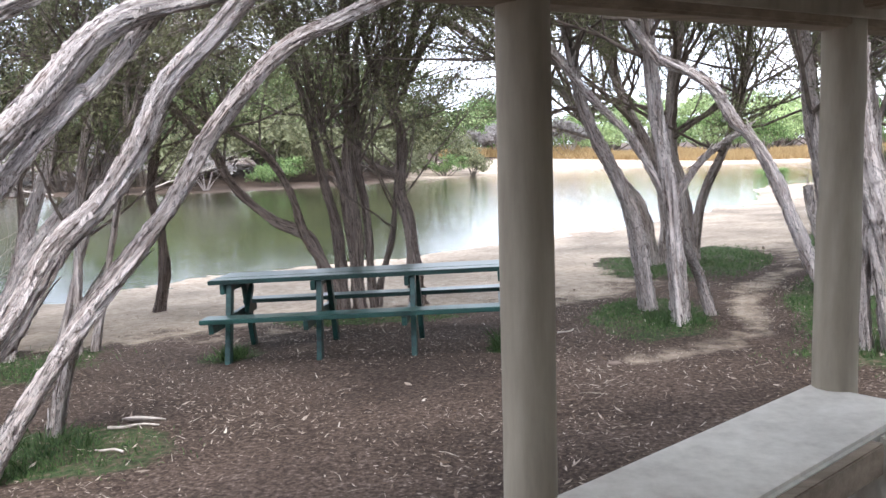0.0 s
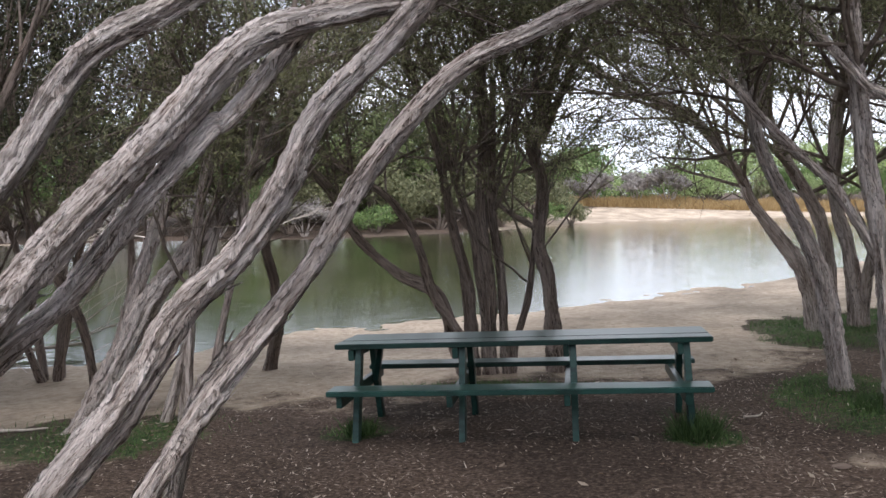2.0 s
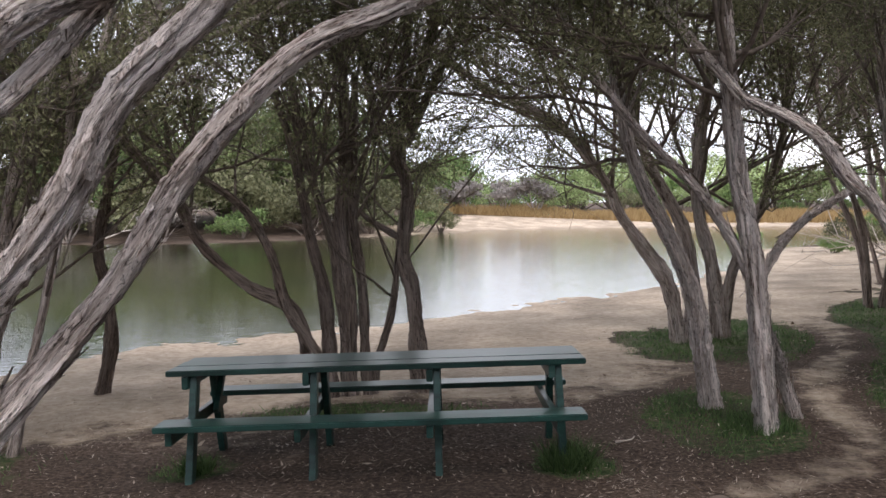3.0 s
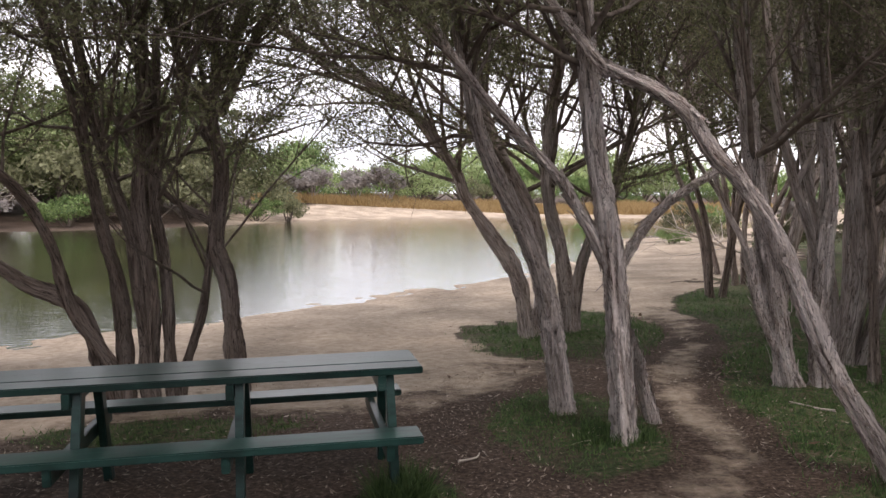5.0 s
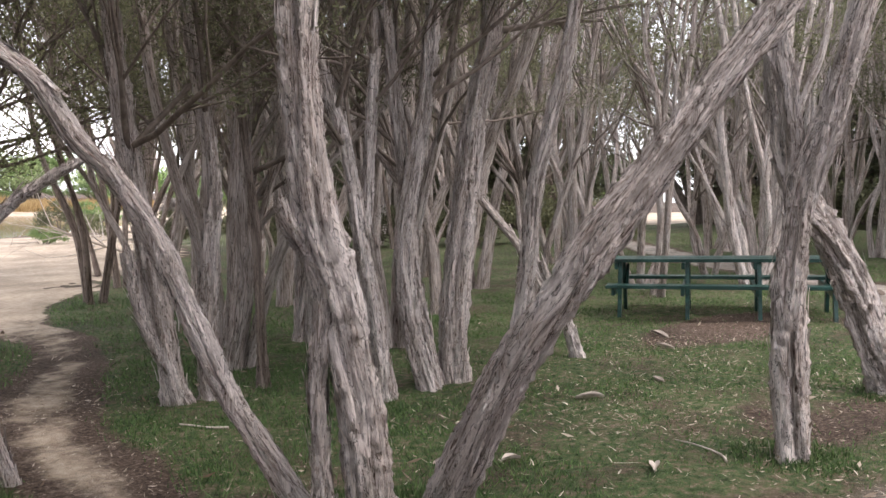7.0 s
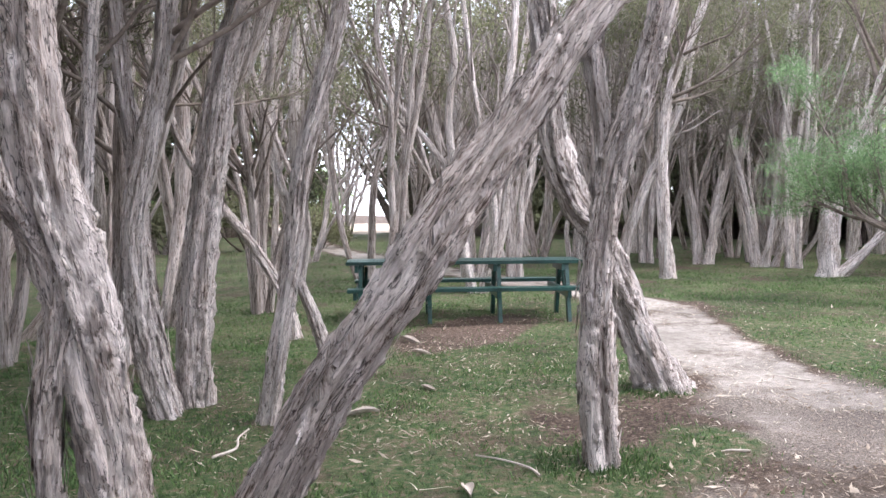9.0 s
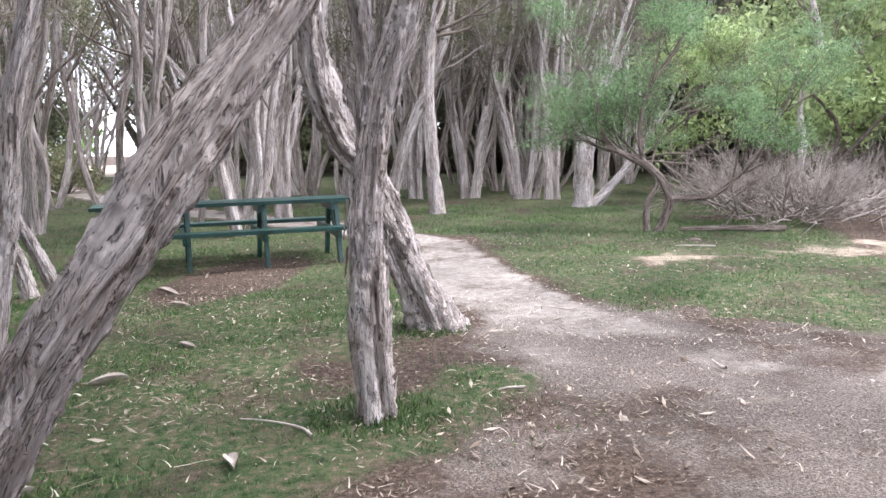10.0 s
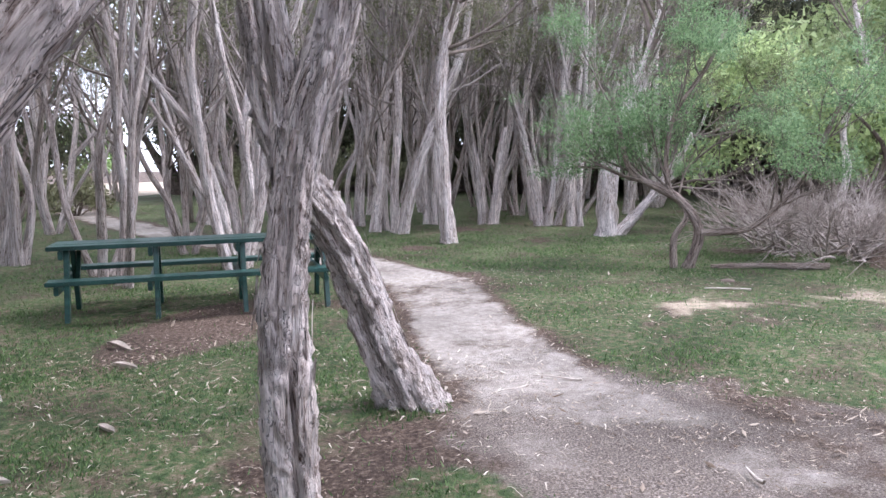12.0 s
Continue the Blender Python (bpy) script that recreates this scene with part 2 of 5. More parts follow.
def ground_material():
    """Brown earth, pale sand, grey gravel and turf, mixed by the share of each that the ground carries."""
    m = bpy.data.materials.new("ground")
    m.use_nodes = True
    n, l = m.node_tree.nodes, m.node_tree.links
    b = n["Principled BSDF"]
    b.inputs["Roughness"].default_value, b.inputs["Specular IOR Level"].default_value = 0.95, 0.15
    pos = n.new("ShaderNodeNewGeometry").outputs["Position"]

    def noise_ramp(scale, stops, detail=9.0):
        t, r = n.new("ShaderNodeTexNoise"), n.new("ShaderNodeValToRGB")
        t.inputs["Scale"].default_value, t.inputs["Detail"].default_value, t.inputs["Roughness"].default_value = scale, detail, 0.7
        l.new(pos, t.inputs["Vector"])
        e = r.color_ramp.elements
        e[0].position, e[0].color = stops[0][0], (*stops[0][1], 1)
        e[1].position, e[1].color = stops[-1][0], (*stops[-1][1], 1)
        for p, c in stops[1:-1]:
            e.new(p).color = (*c, 1)
        l.new(t.outputs["Fac"], r.inputs[0])
        return t.outputs["Fac"], r.outputs[0]

    def share(name):
        a = n.new("ShaderNodeAttribute")
        a.attribute_name = name
        return a.outputs["Fac"]

    def mix(f, a, c):
        x = n.new("ShaderNodeMixRGB")
        l.new(f, x.inputs[0])
        l.new(a, x.inputs[1])
        l.new(c, x.inputs[2])
        return x.outputs[0]

    def edge(f, wobble):
        """A share with a ragged border."""
        add, ss = n.new("ShaderNodeMath"), n.new("ShaderNodeMapRange")
        add.operation = "ADD"
        l.new(f, add.inputs[0])
        l.new(wobble, add.inputs[1])
        ss.interpolation_type = "SMOOTHSTEP"
        ss.inputs["From Min"].default_value, ss.inputs["From Max"].default_value = 0.85, 1.15
        l.new(add.outputs[0], ss.inputs["Value"])
        return ss.outputs[0]

    f1, earth = noise_ramp(30, [(0.34, (0.025, 0.017, 0.013)), (0.46, (0.066, 0.046, 0.035)), (0.56, (0.112, 0.081, 0.063)), (0.7, (0.27, 0.215, 0.175))])
    f2, sand = noise_ramp(9, [(0.34, (0.3, 0.235, 0.176)), (0.5, (0.41, 0.332, 0.256)), (0.68, (0.5, 0.42, 0.335))])
    _, trodden = noise_ramp(11, [(0.34, (0.22, 0.192, 0.166)), (0.5, (0.31, 0.275, 0.243)), (0.68, (0.4, 0.36, 0.325))])
    f3, gravel = noise_ramp(75, [(0.34, (0.05, 0.04, 0.034)), (0.5, (0.155, 0.128, 0.11)), (0.68, (0.38, 0.33, 0.29))])
    f4, turf = noise_ramp(14, [(0.36, (0.02, 0.034, 0.013)), (0.44, (0.048, 0.078, 0.03)), (0.51, (0.078, 0.1, 0.045)), (0.58, (0.125, 0.1, 0.066)), (0.7, (0.27, 0.225, 0.175))])
    f5, _ = noise_ramp(2.2, [(0, (0, 0, 0)), (1, (1, 1, 1))], 8)
    c = mix(edge(share("gravel"), f5), earth, gravel)
    c = mix(edge(share("sand"), f5), c, mix(share("path"), sand, trodden))
    f6, _ = noise_ramp(1.5, [(0, (0, 0, 0)), (1, (1, 1, 1))], 7)
    worn = n.new("ShaderNodeMapRange")
    worn.inputs["From Min"].default_value, worn.inputs["From Max"].default_value = 0.5, 0.62
    worn.inputs["To Max"].default_value = 0.75
    l.new(f6, worn.inputs["Value"])
    c = mix(edge(share("grass"), f5), c, mix(worn.outputs[0], turf, earth))
    stain, hs, mr = n.new("ShaderNodeTexNoise"), n.new("ShaderNodeHueSaturation"), n.new("ShaderNodeMapRange")
    stain.inputs["Scale"].default_value, stain.inputs["Detail"].default_value = 0.7, 4.0
    l.new(pos, stain.inputs["Vector"])
    mr.inputs["From Min"].default_value, mr.inputs["From Max"].default_value = 0.3, 0.7
    mr.inputs["To Min"].default_value, mr.inputs["To Max"].default_value = 0.68, 1.32
    l.new(stain.outputs["Fac"], mr.inputs["Value"])
    l.new(mr.outputs[0], hs.inputs["Value"])
    l.new(c, hs.inputs["Color"])
    l.new(hs.outputs[0], b.inputs["Base Color"])
    bp = n.new("ShaderNodeBump")
    bp.inputs["Strength"].default_value, bp.inputs["Distance"].default_value = 0.7, 0.03
    l.new(f3, bp.inputs["Height"])
    bp2 = n.new("ShaderNodeBump")
    bp2.inputs["Strength"].default_value, bp2.inputs["Distance"].default_value = 0.5, 0.05
    l.new(f1, bp2.inputs["Height"])
    l.new(bp.outputs[0], bp2.inputs["Normal"])
    l.new(bp2.outputs[0], b.inputs["Normal"])
    return m


def water_material():
    m = bpy.data.materials.new("pond_water")
    m.use_nodes = True
    n, l = m.node_tree.nodes, m.node_tree.links
    b = n["Principled BSDF"]
    b.inputs["Roughness"].default_value, b.inputs["IOR"].default_value = 0.035, 1.9
    geo = n.new("ShaderNodeNewGeometry")
    blot, r = n.new("ShaderNodeTexNoise"), n.new("ShaderNodeValToRGB")
    blot.inputs["Scale"].default_value, blot.inputs["Detail"].default_value = 0.12, 4.0
    r.color_ramp.elements[0].position, r.color_ramp.elements[1].position = 0.35, 0.65
    r.color_ramp.elements[0].color, r.color_ramp.elements[1].color = (0.014, 0.019, 0.008, 1), (0.045, 0.05, 0.018, 1)
    l.new(geo.outputs["Position"], blot.inputs["Vector"])
    l.new(blot.outputs["Fac"], r.inputs[0])
    l.new(r.outputs[0], b.inputs["Base Color"])
    mp, wave = n.new("ShaderNodeMapping"), n.new("ShaderNodeTexNoise")
    mp.inputs["Scale"].default_value, mp.inputs["Rotation"].default_value = (1.0, 2.6, 1), (0, 0, 0.35)
    wave.inputs["Scale"].default_value, wave.inputs["Detail"].default_value = 3.2, 4.0
    l.new(geo.outputs["Position"], mp.inputs["Vector"])
    l.new(mp.outputs[0], wave.inputs["Vector"])
    bp = n.new("ShaderNodeBump")
    bp.inputs["Strength"].default_value, bp.inputs["Distance"].default_value = 0.3, 0.025
    l.new(wave.outputs["Fac"], bp.inputs["Height"])
    l.new(bp.outputs[0], b.inputs["Normal"])
    return m


# ---- mesh helpers ----
class Build:
    """Gathers points and faces, then makes one mesh."""

    def __init__(self):
        self.v, self.f, self.a, self.n = [], [], [], 0

    def add(self, v, f, a=None):
        v, f = np.asarray(v, float).reshape(-1, 3), np.asarray(f, int)
        self.v.append(v)
        self.f.append(f + self.n)
        self.a.append(np.zeros_like(v) if a is None else np.asarray(a, float).reshape(-1, 3))
        self.n += len(v)

    def mesh(self, name, mat, smooth=True):
        me = bpy.data.meshes.new(name)
        v = np.concatenate(self.v)
        sizes = np.concatenate([np.full(len(f), f.shape[1]) for f in self.f])
        flat = np.concatenate([f.ravel() for f in self.f])
        me.vertices.add(len(v))
        me.vertices.foreach_set("co", v.ravel())
        me.loops.add(len(flat))
        me.loops.foreach_set("vertex_index", flat.astype(np.int32))
        me.polygons.add(len(sizes))
        me.polygons.foreach_set("loop_start", np.concatenate([[0], np.cumsum(sizes)[:-1]]).astype(np.int32))
        me.polygons.foreach_set("use_smooth", np.full(len(sizes), smooth))
        me.update(calc_edges=True)
        at = me.attributes.new("bark", "FLOAT_VECTOR", "POINT")
        at.data.foreach_set("vector", np.concatenate(self.a).ravel())
        me.materials.append(mat)
        return me


def child(name, me, parent, label=""):
    ob = new(name, me)
    ob.parent = parent
    return tagged(ob, label)


def part(name, bm, mat, parent, label=""):
    me = bpy.data.meshes.new(name)
    bm.to_mesh(me)
    bm.free()
    me.materials.append(mat)
    return child(name, me, parent, label)


def box_bm(bm, size, m=Matrix(), bevel=0.008):
    """A box with softened edges at the pose m."""
    r = bmesh.ops.create_cube(bm, size=1.0, matrix=m @ Matrix.Diagonal((*size, 1)))
    if bevel:
        es = list({e for v in r["verts"] for e in v.link_edges})
        bmesh.ops.bevel(bm, geom=es, offset=bevel, segments=2, affect="EDGES")
    return bm


def box(name, size, m, mat, parent, label="", bevel=0.008):
    return part(name, box_bm(bmesh.new(), size, m, bevel), mat, parent, label)


def spline(pts, step):
    """A smooth line through control points, with a point every step metres, and its place along them."""
    p = np.asarray(pts, float)
    p = np.vstack([2 * p[0] - p[1], p, 2 * p[-1] - p[-2]])
    out, place = [], []
    for i in range(1, len(p) - 2):
        k = max(2, int(np.linalg.norm(p[i + 1] - p[i]) / step))
        t = np.linspace(0, 1, k, endpoint=False)[:, None]
        a, b, c, d = p[i - 1], p[i], p[i + 1], p[i + 2]
        out.append(0.5 * (2 * b + (c - a) * t + (2 * a - 5 * b + 4 * c - d) * t * t + (3 * b - 3 * c + d - a) * t ** 3))
        place.append((i - 1 + t[:, 0]) / (len(p) - 3))
    out.append(p[-2][None])
    place.append([1.0])
    return np.vstack(out), np.concatenate(place)


def tube(bd, line, radii, segs, rough=0.0, rng=None, twist=0.0, flare=0.0):
    """A round limb along a line; rough gives it stringy ridges that run along it, flare spreads its foot."""
    line, radii = np.asarray(line, float), np.asarray(radii, float)
    k = len(line)
    tan = np.gradient(line, axis=0)
    tan /= np.linalg.norm(tan, axis=1)[:, None] + 1e-9
    up = np.array([0.31, 0.95, 0.02]) if abs(tan[0][2]) > 0.5 else np.array([0.0, 0.05, 1.0])
    side = np.cross(tan, up)
    side /= np.linalg.norm(side, axis=1)[:, None] + 1e-9
    over = np.cross(side, tan)
    along = np.concatenate([[0], np.cumsum(np.linalg.norm(np.diff(line, axis=0), axis=1))])
    th = np.linspace(0, 2 * math.pi, segs, endpoint=False)
    T, S = np.meshgrid(th, along)
    R = np.repeat(radii[:, None], segs, 1)
    if rough:
        d = np.zeros_like(T)
        ph = rng.uniform(0, 6.28, 16)
        TT = T + twist * S + 0.25 * np.sin(S * 3.1 + ph[0])
        for i, (kt, ks, amp) in enumerate([(1, 1.3, 0.9), (2, 2.3, 0.95), (3, 2.7, 0.9), (5, 2.9, 0.75), (8, 3.6, 0.5)]):
            d += amp * (np.abs(np.sin(kt * TT + ph[i + 1] + 0.8 * np.sin(ks * S + ph[i + 6]))) - 0.85)
        d += 0.3 * np.sin(S * 7 + 2 * T + ph[12]) * np.sin(S * 2.3 + ph[13]) + rng.normal(0, 0.2, T.shape)
        R = R * (1 + rough * d)
    if rough and segs > 20:
        lump = np.zeros_like(T)
        for _ in range(int(along[-1] * 7)):
            ct, cs, w = rng.uniform(0, 6.28), rng.uniform(0, along[-1]), rng.uniform(0.03, 0.12)
            gap = np.minimum(np.abs(T - ct), 6.283 - np.abs(T - ct))
            lump += rng.uniform(-0.22, 0.14) * np.exp(-(gap / 0.35) ** 2 - ((S - cs) / w) ** 2)
        R = R * (1 + lump)
    if rough and segs > 30:
        sd = rng.uniform(0, 40)
        side_a, side_b = np.abs(np.cos(TT)), np.abs(np.sin(TT))
        shag = (side_a * fbm(np.sin(TT) * R * 40 + sd, S * 3, sd) + side_b * fbm(np.cos(TT) * R * 40 - sd, S * 3, sd + 3)) / (side_a + side_b)
        R = R + (0.016 * (0.55 - 2.2 * np.abs(shag)) - 0.02 * smooth(0.42, 0.6, shag)) * np.clip(R / 0.09, 0.4, 1.2)
    if flare:
        R = R * (1 + flare * np.exp(-S / 0.16) * (1 + 0.45 * np.sin(4 * T + 1.0)))
    v = line[:, None, :] + R[..., None] * (np.cos(T)[..., None] * side[:, None, :] + np.sin(T)[..., None] * over[:, None, :])
    shift = 0.0 if rng is None else rng.uniform(0, 50)
    a = np.stack([np.cos(T + twist * S) * R + shift, np.sin(T + twist * S) * R, S], -1)
    i, j = np.meshgrid(np.arange(k - 1), np.arange(segs), indexing="ij")
    q = np.stack([i * segs + j, i * segs + (j + 1) % segs, (i + 1) * segs + (j + 1) % segs, (i + 1) * segs + j], -1).reshape(-1, 4)
    bd.add(v.reshape(-1, 3), q, a.reshape(-1, 3))
    if segs > 6:
        bd.add(v[-1], np.array([[0, s, s + 1] for s in range(1, segs - 1)]), a[-1])


def leaves(bd, rng, centres, spread, count, size, narrow=0.35):
    """Many small pointed leaves about the given places."""
    c = np.repeat(np.asarray(centres, float), count, 0)
    k = len(c)
    c = c + rng.normal(0, 1, (k, 3)) * np.asarray(spread)
    d = rng.normal(0, 1, (k, 3)) + np.array([0, 0, 0.4])
    d /= np.linalg.norm(d, axis=1)[:, None]
    w = np.cross(d, rng.normal(0, 1, (k, 3)))
    w /= np.linalg.norm(w, axis=1)[:, None] + 1e-9
    s = size * rng.uniform(0.6, 1.4, (k, 1))
    v = np.stack([c - d * s * 0.5 + w * s * narrow * 0.5, c - d * s * 0.5 - w * s * narrow * 0.5, c + d * s * 0.6], 1)
    bd.add(v.reshape(-1, 3), np.arange(3 * k).reshape(-1, 3))


def unit(v):
    return v / (np.linalg.norm(v) + 1e-9)


def grow(bd, tips, rng, start, way, length, radius, level, kids=(5, 4), rise=0.25, segs=5):
    """A limb that bends upwards and splits; the ends of its twigs are gathered in tips."""
    k = (3, 4, 6)[min(level, 2)]
    p, d, line = np.array(start, float), unit(np.array(way, float)), []
    for i in range(k):
        line.append(p.copy())
        d = unit(d + rng.normal(0, 0.11, 3) + np.array([0, 0, rise * 0.3]))
        p = p + d * length / (k - 1)
    line = np.array(line)
    tube(bd, line, np.linspace(radius, radius * 0.45, k), max(3, segs), 0.0, rng)
    if level == 0:
        tips.extend([(line[0] + line[1]) / 2, line[1], line[2]])
        return
    for c in range(kids[0]):
        f = rng.uniform(0.3, 1.0)
        i = min(k - 1, int(f * (k - 1) + 0.5))
        base = unit(line[min(i + 1, k - 1)] - line[max(i - 1, 0)])
        out = unit(base * 0.9 + rng.normal(0, 0.36, 3) + np.array([0, 0, 0.12]))
        grow(bd, tips, rng, line[i], out, length * rng.uniform(0.45, 0.7), radius * 0.5 * (1 - 0.4 * f), level - 1, kids[1:] or kids, rise, segs - 1)


def loose_bark(bs, rng, line, radii, count):
    """Ragged strips that peel away from a stem."""
    for _ in range(count):
        i = int(rng.integers(0, max(1, len(line) - 3)))
        tan = unit(line[min(i + 2, len(line) - 1)] - line[i])
        out = unit(np.cross(tan, rng.normal(0, 1, 3)))
        wide = np.cross(tan, out)
        ln, w = rng.uniform(0.04, 0.26), rng.uniform(0.004, 0.024)
        s = tan * (1 if rng.uniform() < 0.75 else -1)
        lift = rng.uniform(0.004, 0.035)
        p0 = line[i] + out * radii[i] * 0.9
        rows = []
        for q in range(5):
            f = q / 4
            c = p0 + s * ln * f + out * (radii[i] * 0.06 + lift * f * f) + wide * rng.normal(0, 0.003)
            ww = w * (1 - 0.6 * f)
            rows += [c - wide * ww, c + wide * ww]
        a = np.array(rows) + rng.uniform(0, 9)
        bs.add(rows, [[2 * q, 2 * q + 1, 2 * q + 3, 2 * q + 2] for q in range(4)], a)


def tree(name, seed, stems, label, limbs=6, limb_len=1.5, level=2, kids=(6, 5), leaf=(19, 0.042), bark=None, leaf_mat=None, spread=0.12, from_frac=0.55, rough=0.22, group="", segs=34, step=0.03, extra=None, flare=0.45, carry=0.8, category="tree", strips=0, leaf_above=1.9, limb_mat=None, pads=0.17, wide=0.65):
    """stems: (control points, foot radius, top radius, bears limbs). Each stem is a trunk of its own; limbs and leaves follow."""
    rng = np.random.default_rng(seed)
    root = Vector(stems[0][0][0])
    ob = new(name)
    ob.location = root
    tagged(ob, label, category, group)
    bl, tips = Build(), []
    for pts, r0, r1, bears in stems:
        bd = Build()
        pts = [np.array(p, float) - np.array(root) for p in pts]
        if pts[0][2] < 0.35:
            pts[0] = pts[0] + unit(pts[0] - pts[1]) * 0.12
        if bears and carry:
            end = pts[-1] + unit(unit(pts[-1] - pts[-2]) + np.array([0, 0, 0.25])) * carry
            pts = pts + [end]
        line, place = spline(pts, step)
        radii = r0 + (r1 - r0) * place ** 0.8
        tube(bd, line, radii, segs, rough, rng, rng.uniform(-0.35, 0.35), flare if pts[0][2] < 0.3 and r0 > 0.03 else 0)
        child("trunk", bd.mesh("trunk", bark or BARK), ob)
        if strips:
            bs = Build()
            loose_bark(bs, rng, line, radii, strips)
            child("loose_bark", bs.mesh("loose_bark", bark or BARK, False), ob, "ragged strips of peeling bark")["kind"] = "stuff"
        if bears:
            for _ in range(limbs):
                f = rng.uniform(from_frac, 1.0)
                i = min(len(line) - 2, int(f * (len(line) - 1)))
                d = unit(line[i + 1] - line[i])
                way = unit(d * 0.9 + rng.normal(0, 0.38 + 0.3 * wide, 3) + np.array([0, 0, 0.22 - 0.2 * wide]))
                way[2] = max(way[2], 0.2)
                grow(bl, tips, rng, line[i], way, limb_len * rng.uniform(0.8, 1.5), radii[i] * 0.34, level, kids, 0.25 - 0.15 * wide)
    if extra:
        for start, way, length in extra:
            grow(bl, tips, rng, np.array(start) - np.array(root), way, length, 0.02, level, kids)
    if bl.n:
        child("branchwork", bl.mesh("branchwork", limb_mat or TWIG), ob, "thin dark branches and twigs")
    if tips and leaf[0]:
        bf = Build()
        tips = [p for p in tips if p[2] > leaf_above] or tips
        heads = np.array(tips)[rng.choice(len(tips), max(1, int(len(tips) * pads)), False)]
        leaves(bf, rng, heads, (spread * 0.95, spread * 0.95, spread * 0.5), int(leaf[0] * 0.85 / pads), leaf[1] * 0.85)
        child("foliage", bf.mesh("foliage", leaf_mat or LEAF, False), ob, "small grey-green leaves" if leaf_mat is None else "")
    return ob


# ---- the lie of the land ----
WATER = -0.60
POND = [(-60, 2), (-24, 6), (-14, 8), (-8.3, 11.5), (-6.5, 13.2), (-5.5, 15.2), (-3.9, 16.6), (-1.3, 18.4), (-0.2, 19.9), (1.1, 21.6), (3.8, 24.3), (8.0, 32), (10.4, 41), (18.2, 48), (30, 62), (34, 78), (16, 78),
        (6, 74), (-3, 70), (-5.2, 63), (-10, 53), (-17, 46.5), (-32, 45), (-45, 36), (-70, 30)]


def inside_and_gap(px, py, poly):
    """Whether points lie in a polygon, and how far they are from its border."""
    inside, gap = np.zeros(px.shape, bool), np.full(px.shape, 1e9)
    for (ax, ay), (bx, by) in zip(poly, poly[1:] + poly[:1]):
        cross = ((ay > py) != (by > py)) & (px < (bx - ax) * (py - ay) / (by - ay + 1e-12) + ax)
        inside ^= cross
        ux, uy = bx - ax, by - ay
        s = np.clip(((px - ax) * ux + (py - ay) * uy) / (ux * ux + uy * uy), 0, 1)
        gap = np.minimum(gap, np.hypot(px - ax - s * ux, py - ay - s * uy))
    return inside, gap


def smooth(a, b, x):
    t = np.clip((x - a) / (b - a), 0, 1)
    return t * t * (3 - 2 * t)


def land(x, y):
    """The height of the ground: a gentle fall towards the pond, whose bed lies under the water, and low banks round it."""
    x, y = np.asarray(x, float), np.asarray(y, float)
    xc = 60 - np.log1p(np.exp(np.clip((60 - x) / 8, -30, 30))) * 8
    plane = 0.031 * np.where(x > 20, xc, x) - 0.030 * np.maximum(y, -20)
    ins, gap = inside_and_gap(x, y, POND)
    bank = WATER + np.minimum((0.03 + 0.085 * smooth(58, 68, y)) * gap, 1.2)
    far = np.maximum(smooth(20, 40, y + 0.3 * np.maximum(-x - 8, 0)) * (1 - smooth(22, 34, x) * (1 - smooth(40, 60, y))), smooth(14, 22, -x))
    out = np.maximum(plane * (1 - far) + bank * far, WATER + np.minimum(0.02 * gap, 0.25))
    return np.where(ins, WATER - np.minimum(0.05 * gap, 0.9), out)


def ground_z(x, y):
    return float(land(np.array([x]), np.array([y]))[0])


def near_line(px, py, line):
    d = np.full(px.shape, 1e9)
    for (ax, ay), (bx, by) in zip(line, line[1:]):
        ux, uy = bx - ax, by - ay
        s = np.clip(((px - ax) * ux + (py - ay) * uy) / (ux * ux + uy * uy), 0, 1)
        d = np.minimum(d, np.hypot(px - ax - s * ux, py - ay - s * uy))
    return d


TRAIL = [(1.6, 8.2), (2.7, 8.9), (2.9, 9.8), (2.95, 10.9), (3.5, 12.3), (4.3, 13.6), (4.85, 15.2), (4.9, 17), (5.6, 19), (7, 21)]
WALKWAY = [(5.4, 4.3), (6.7, 4.9), (7.9, 5.75), (9.3, 6.45), (11.0, 6.95), (13.0, 7.6), (15.0, 9.2), (18.5, 13.6), (25, 20), (38, 30), (50, 36)]
ISLANDS = [(3.0, 15.6, 1.75, 2.6), (1.9, 10.0, 0.62, 1.25), (-4.6, 8.7, 1.3, 1.0), (-2.3, 6.0, 0.8, 0.6), (-4.3, 11.6, 0.5, 0.35), (-1.3, 10.6, 1.2, 0.4), (-6.6, 7.2, 1.6, 1.2), (0.55, 8.75, 0.3, 0.3), (-2.2, 8.8, 0.3, 0.3)]


def fbm(x, y, scale, seed=0.0, octaves=4):
    """Smooth random blotches from -1 to 1."""
    x, y, out, amp = np.asarray(x, float) * scale, np.asarray(y, float) * scale, 0.0, 1.0

    def rnd(i, j):
        h = np.sin(i * 127.1 + j * 311.7 + seed * 17.3) * 43758.5453
        return h - np.floor(h)

    for _ in range(octaves):
        i, j = np.floor(x), np.floor(y)
        u, v = x - i, y - j
        u, v = u * u * (3 - 2 * u), v * v * (3 - 2 * v)
        n = (rnd(i, j) * (1 - u) + rnd(i + 1, j) * u) * (1 - v) + (rnd(i, j + 1) * (1 - u) + rnd(i + 1, j + 1) * u) * v
        out = out + amp * (2 * n - 1)
        x, y, amp = x * 2.1 + 3.7, y * 2.1 + 1.9, amp * 0.55
    return out / 1.9


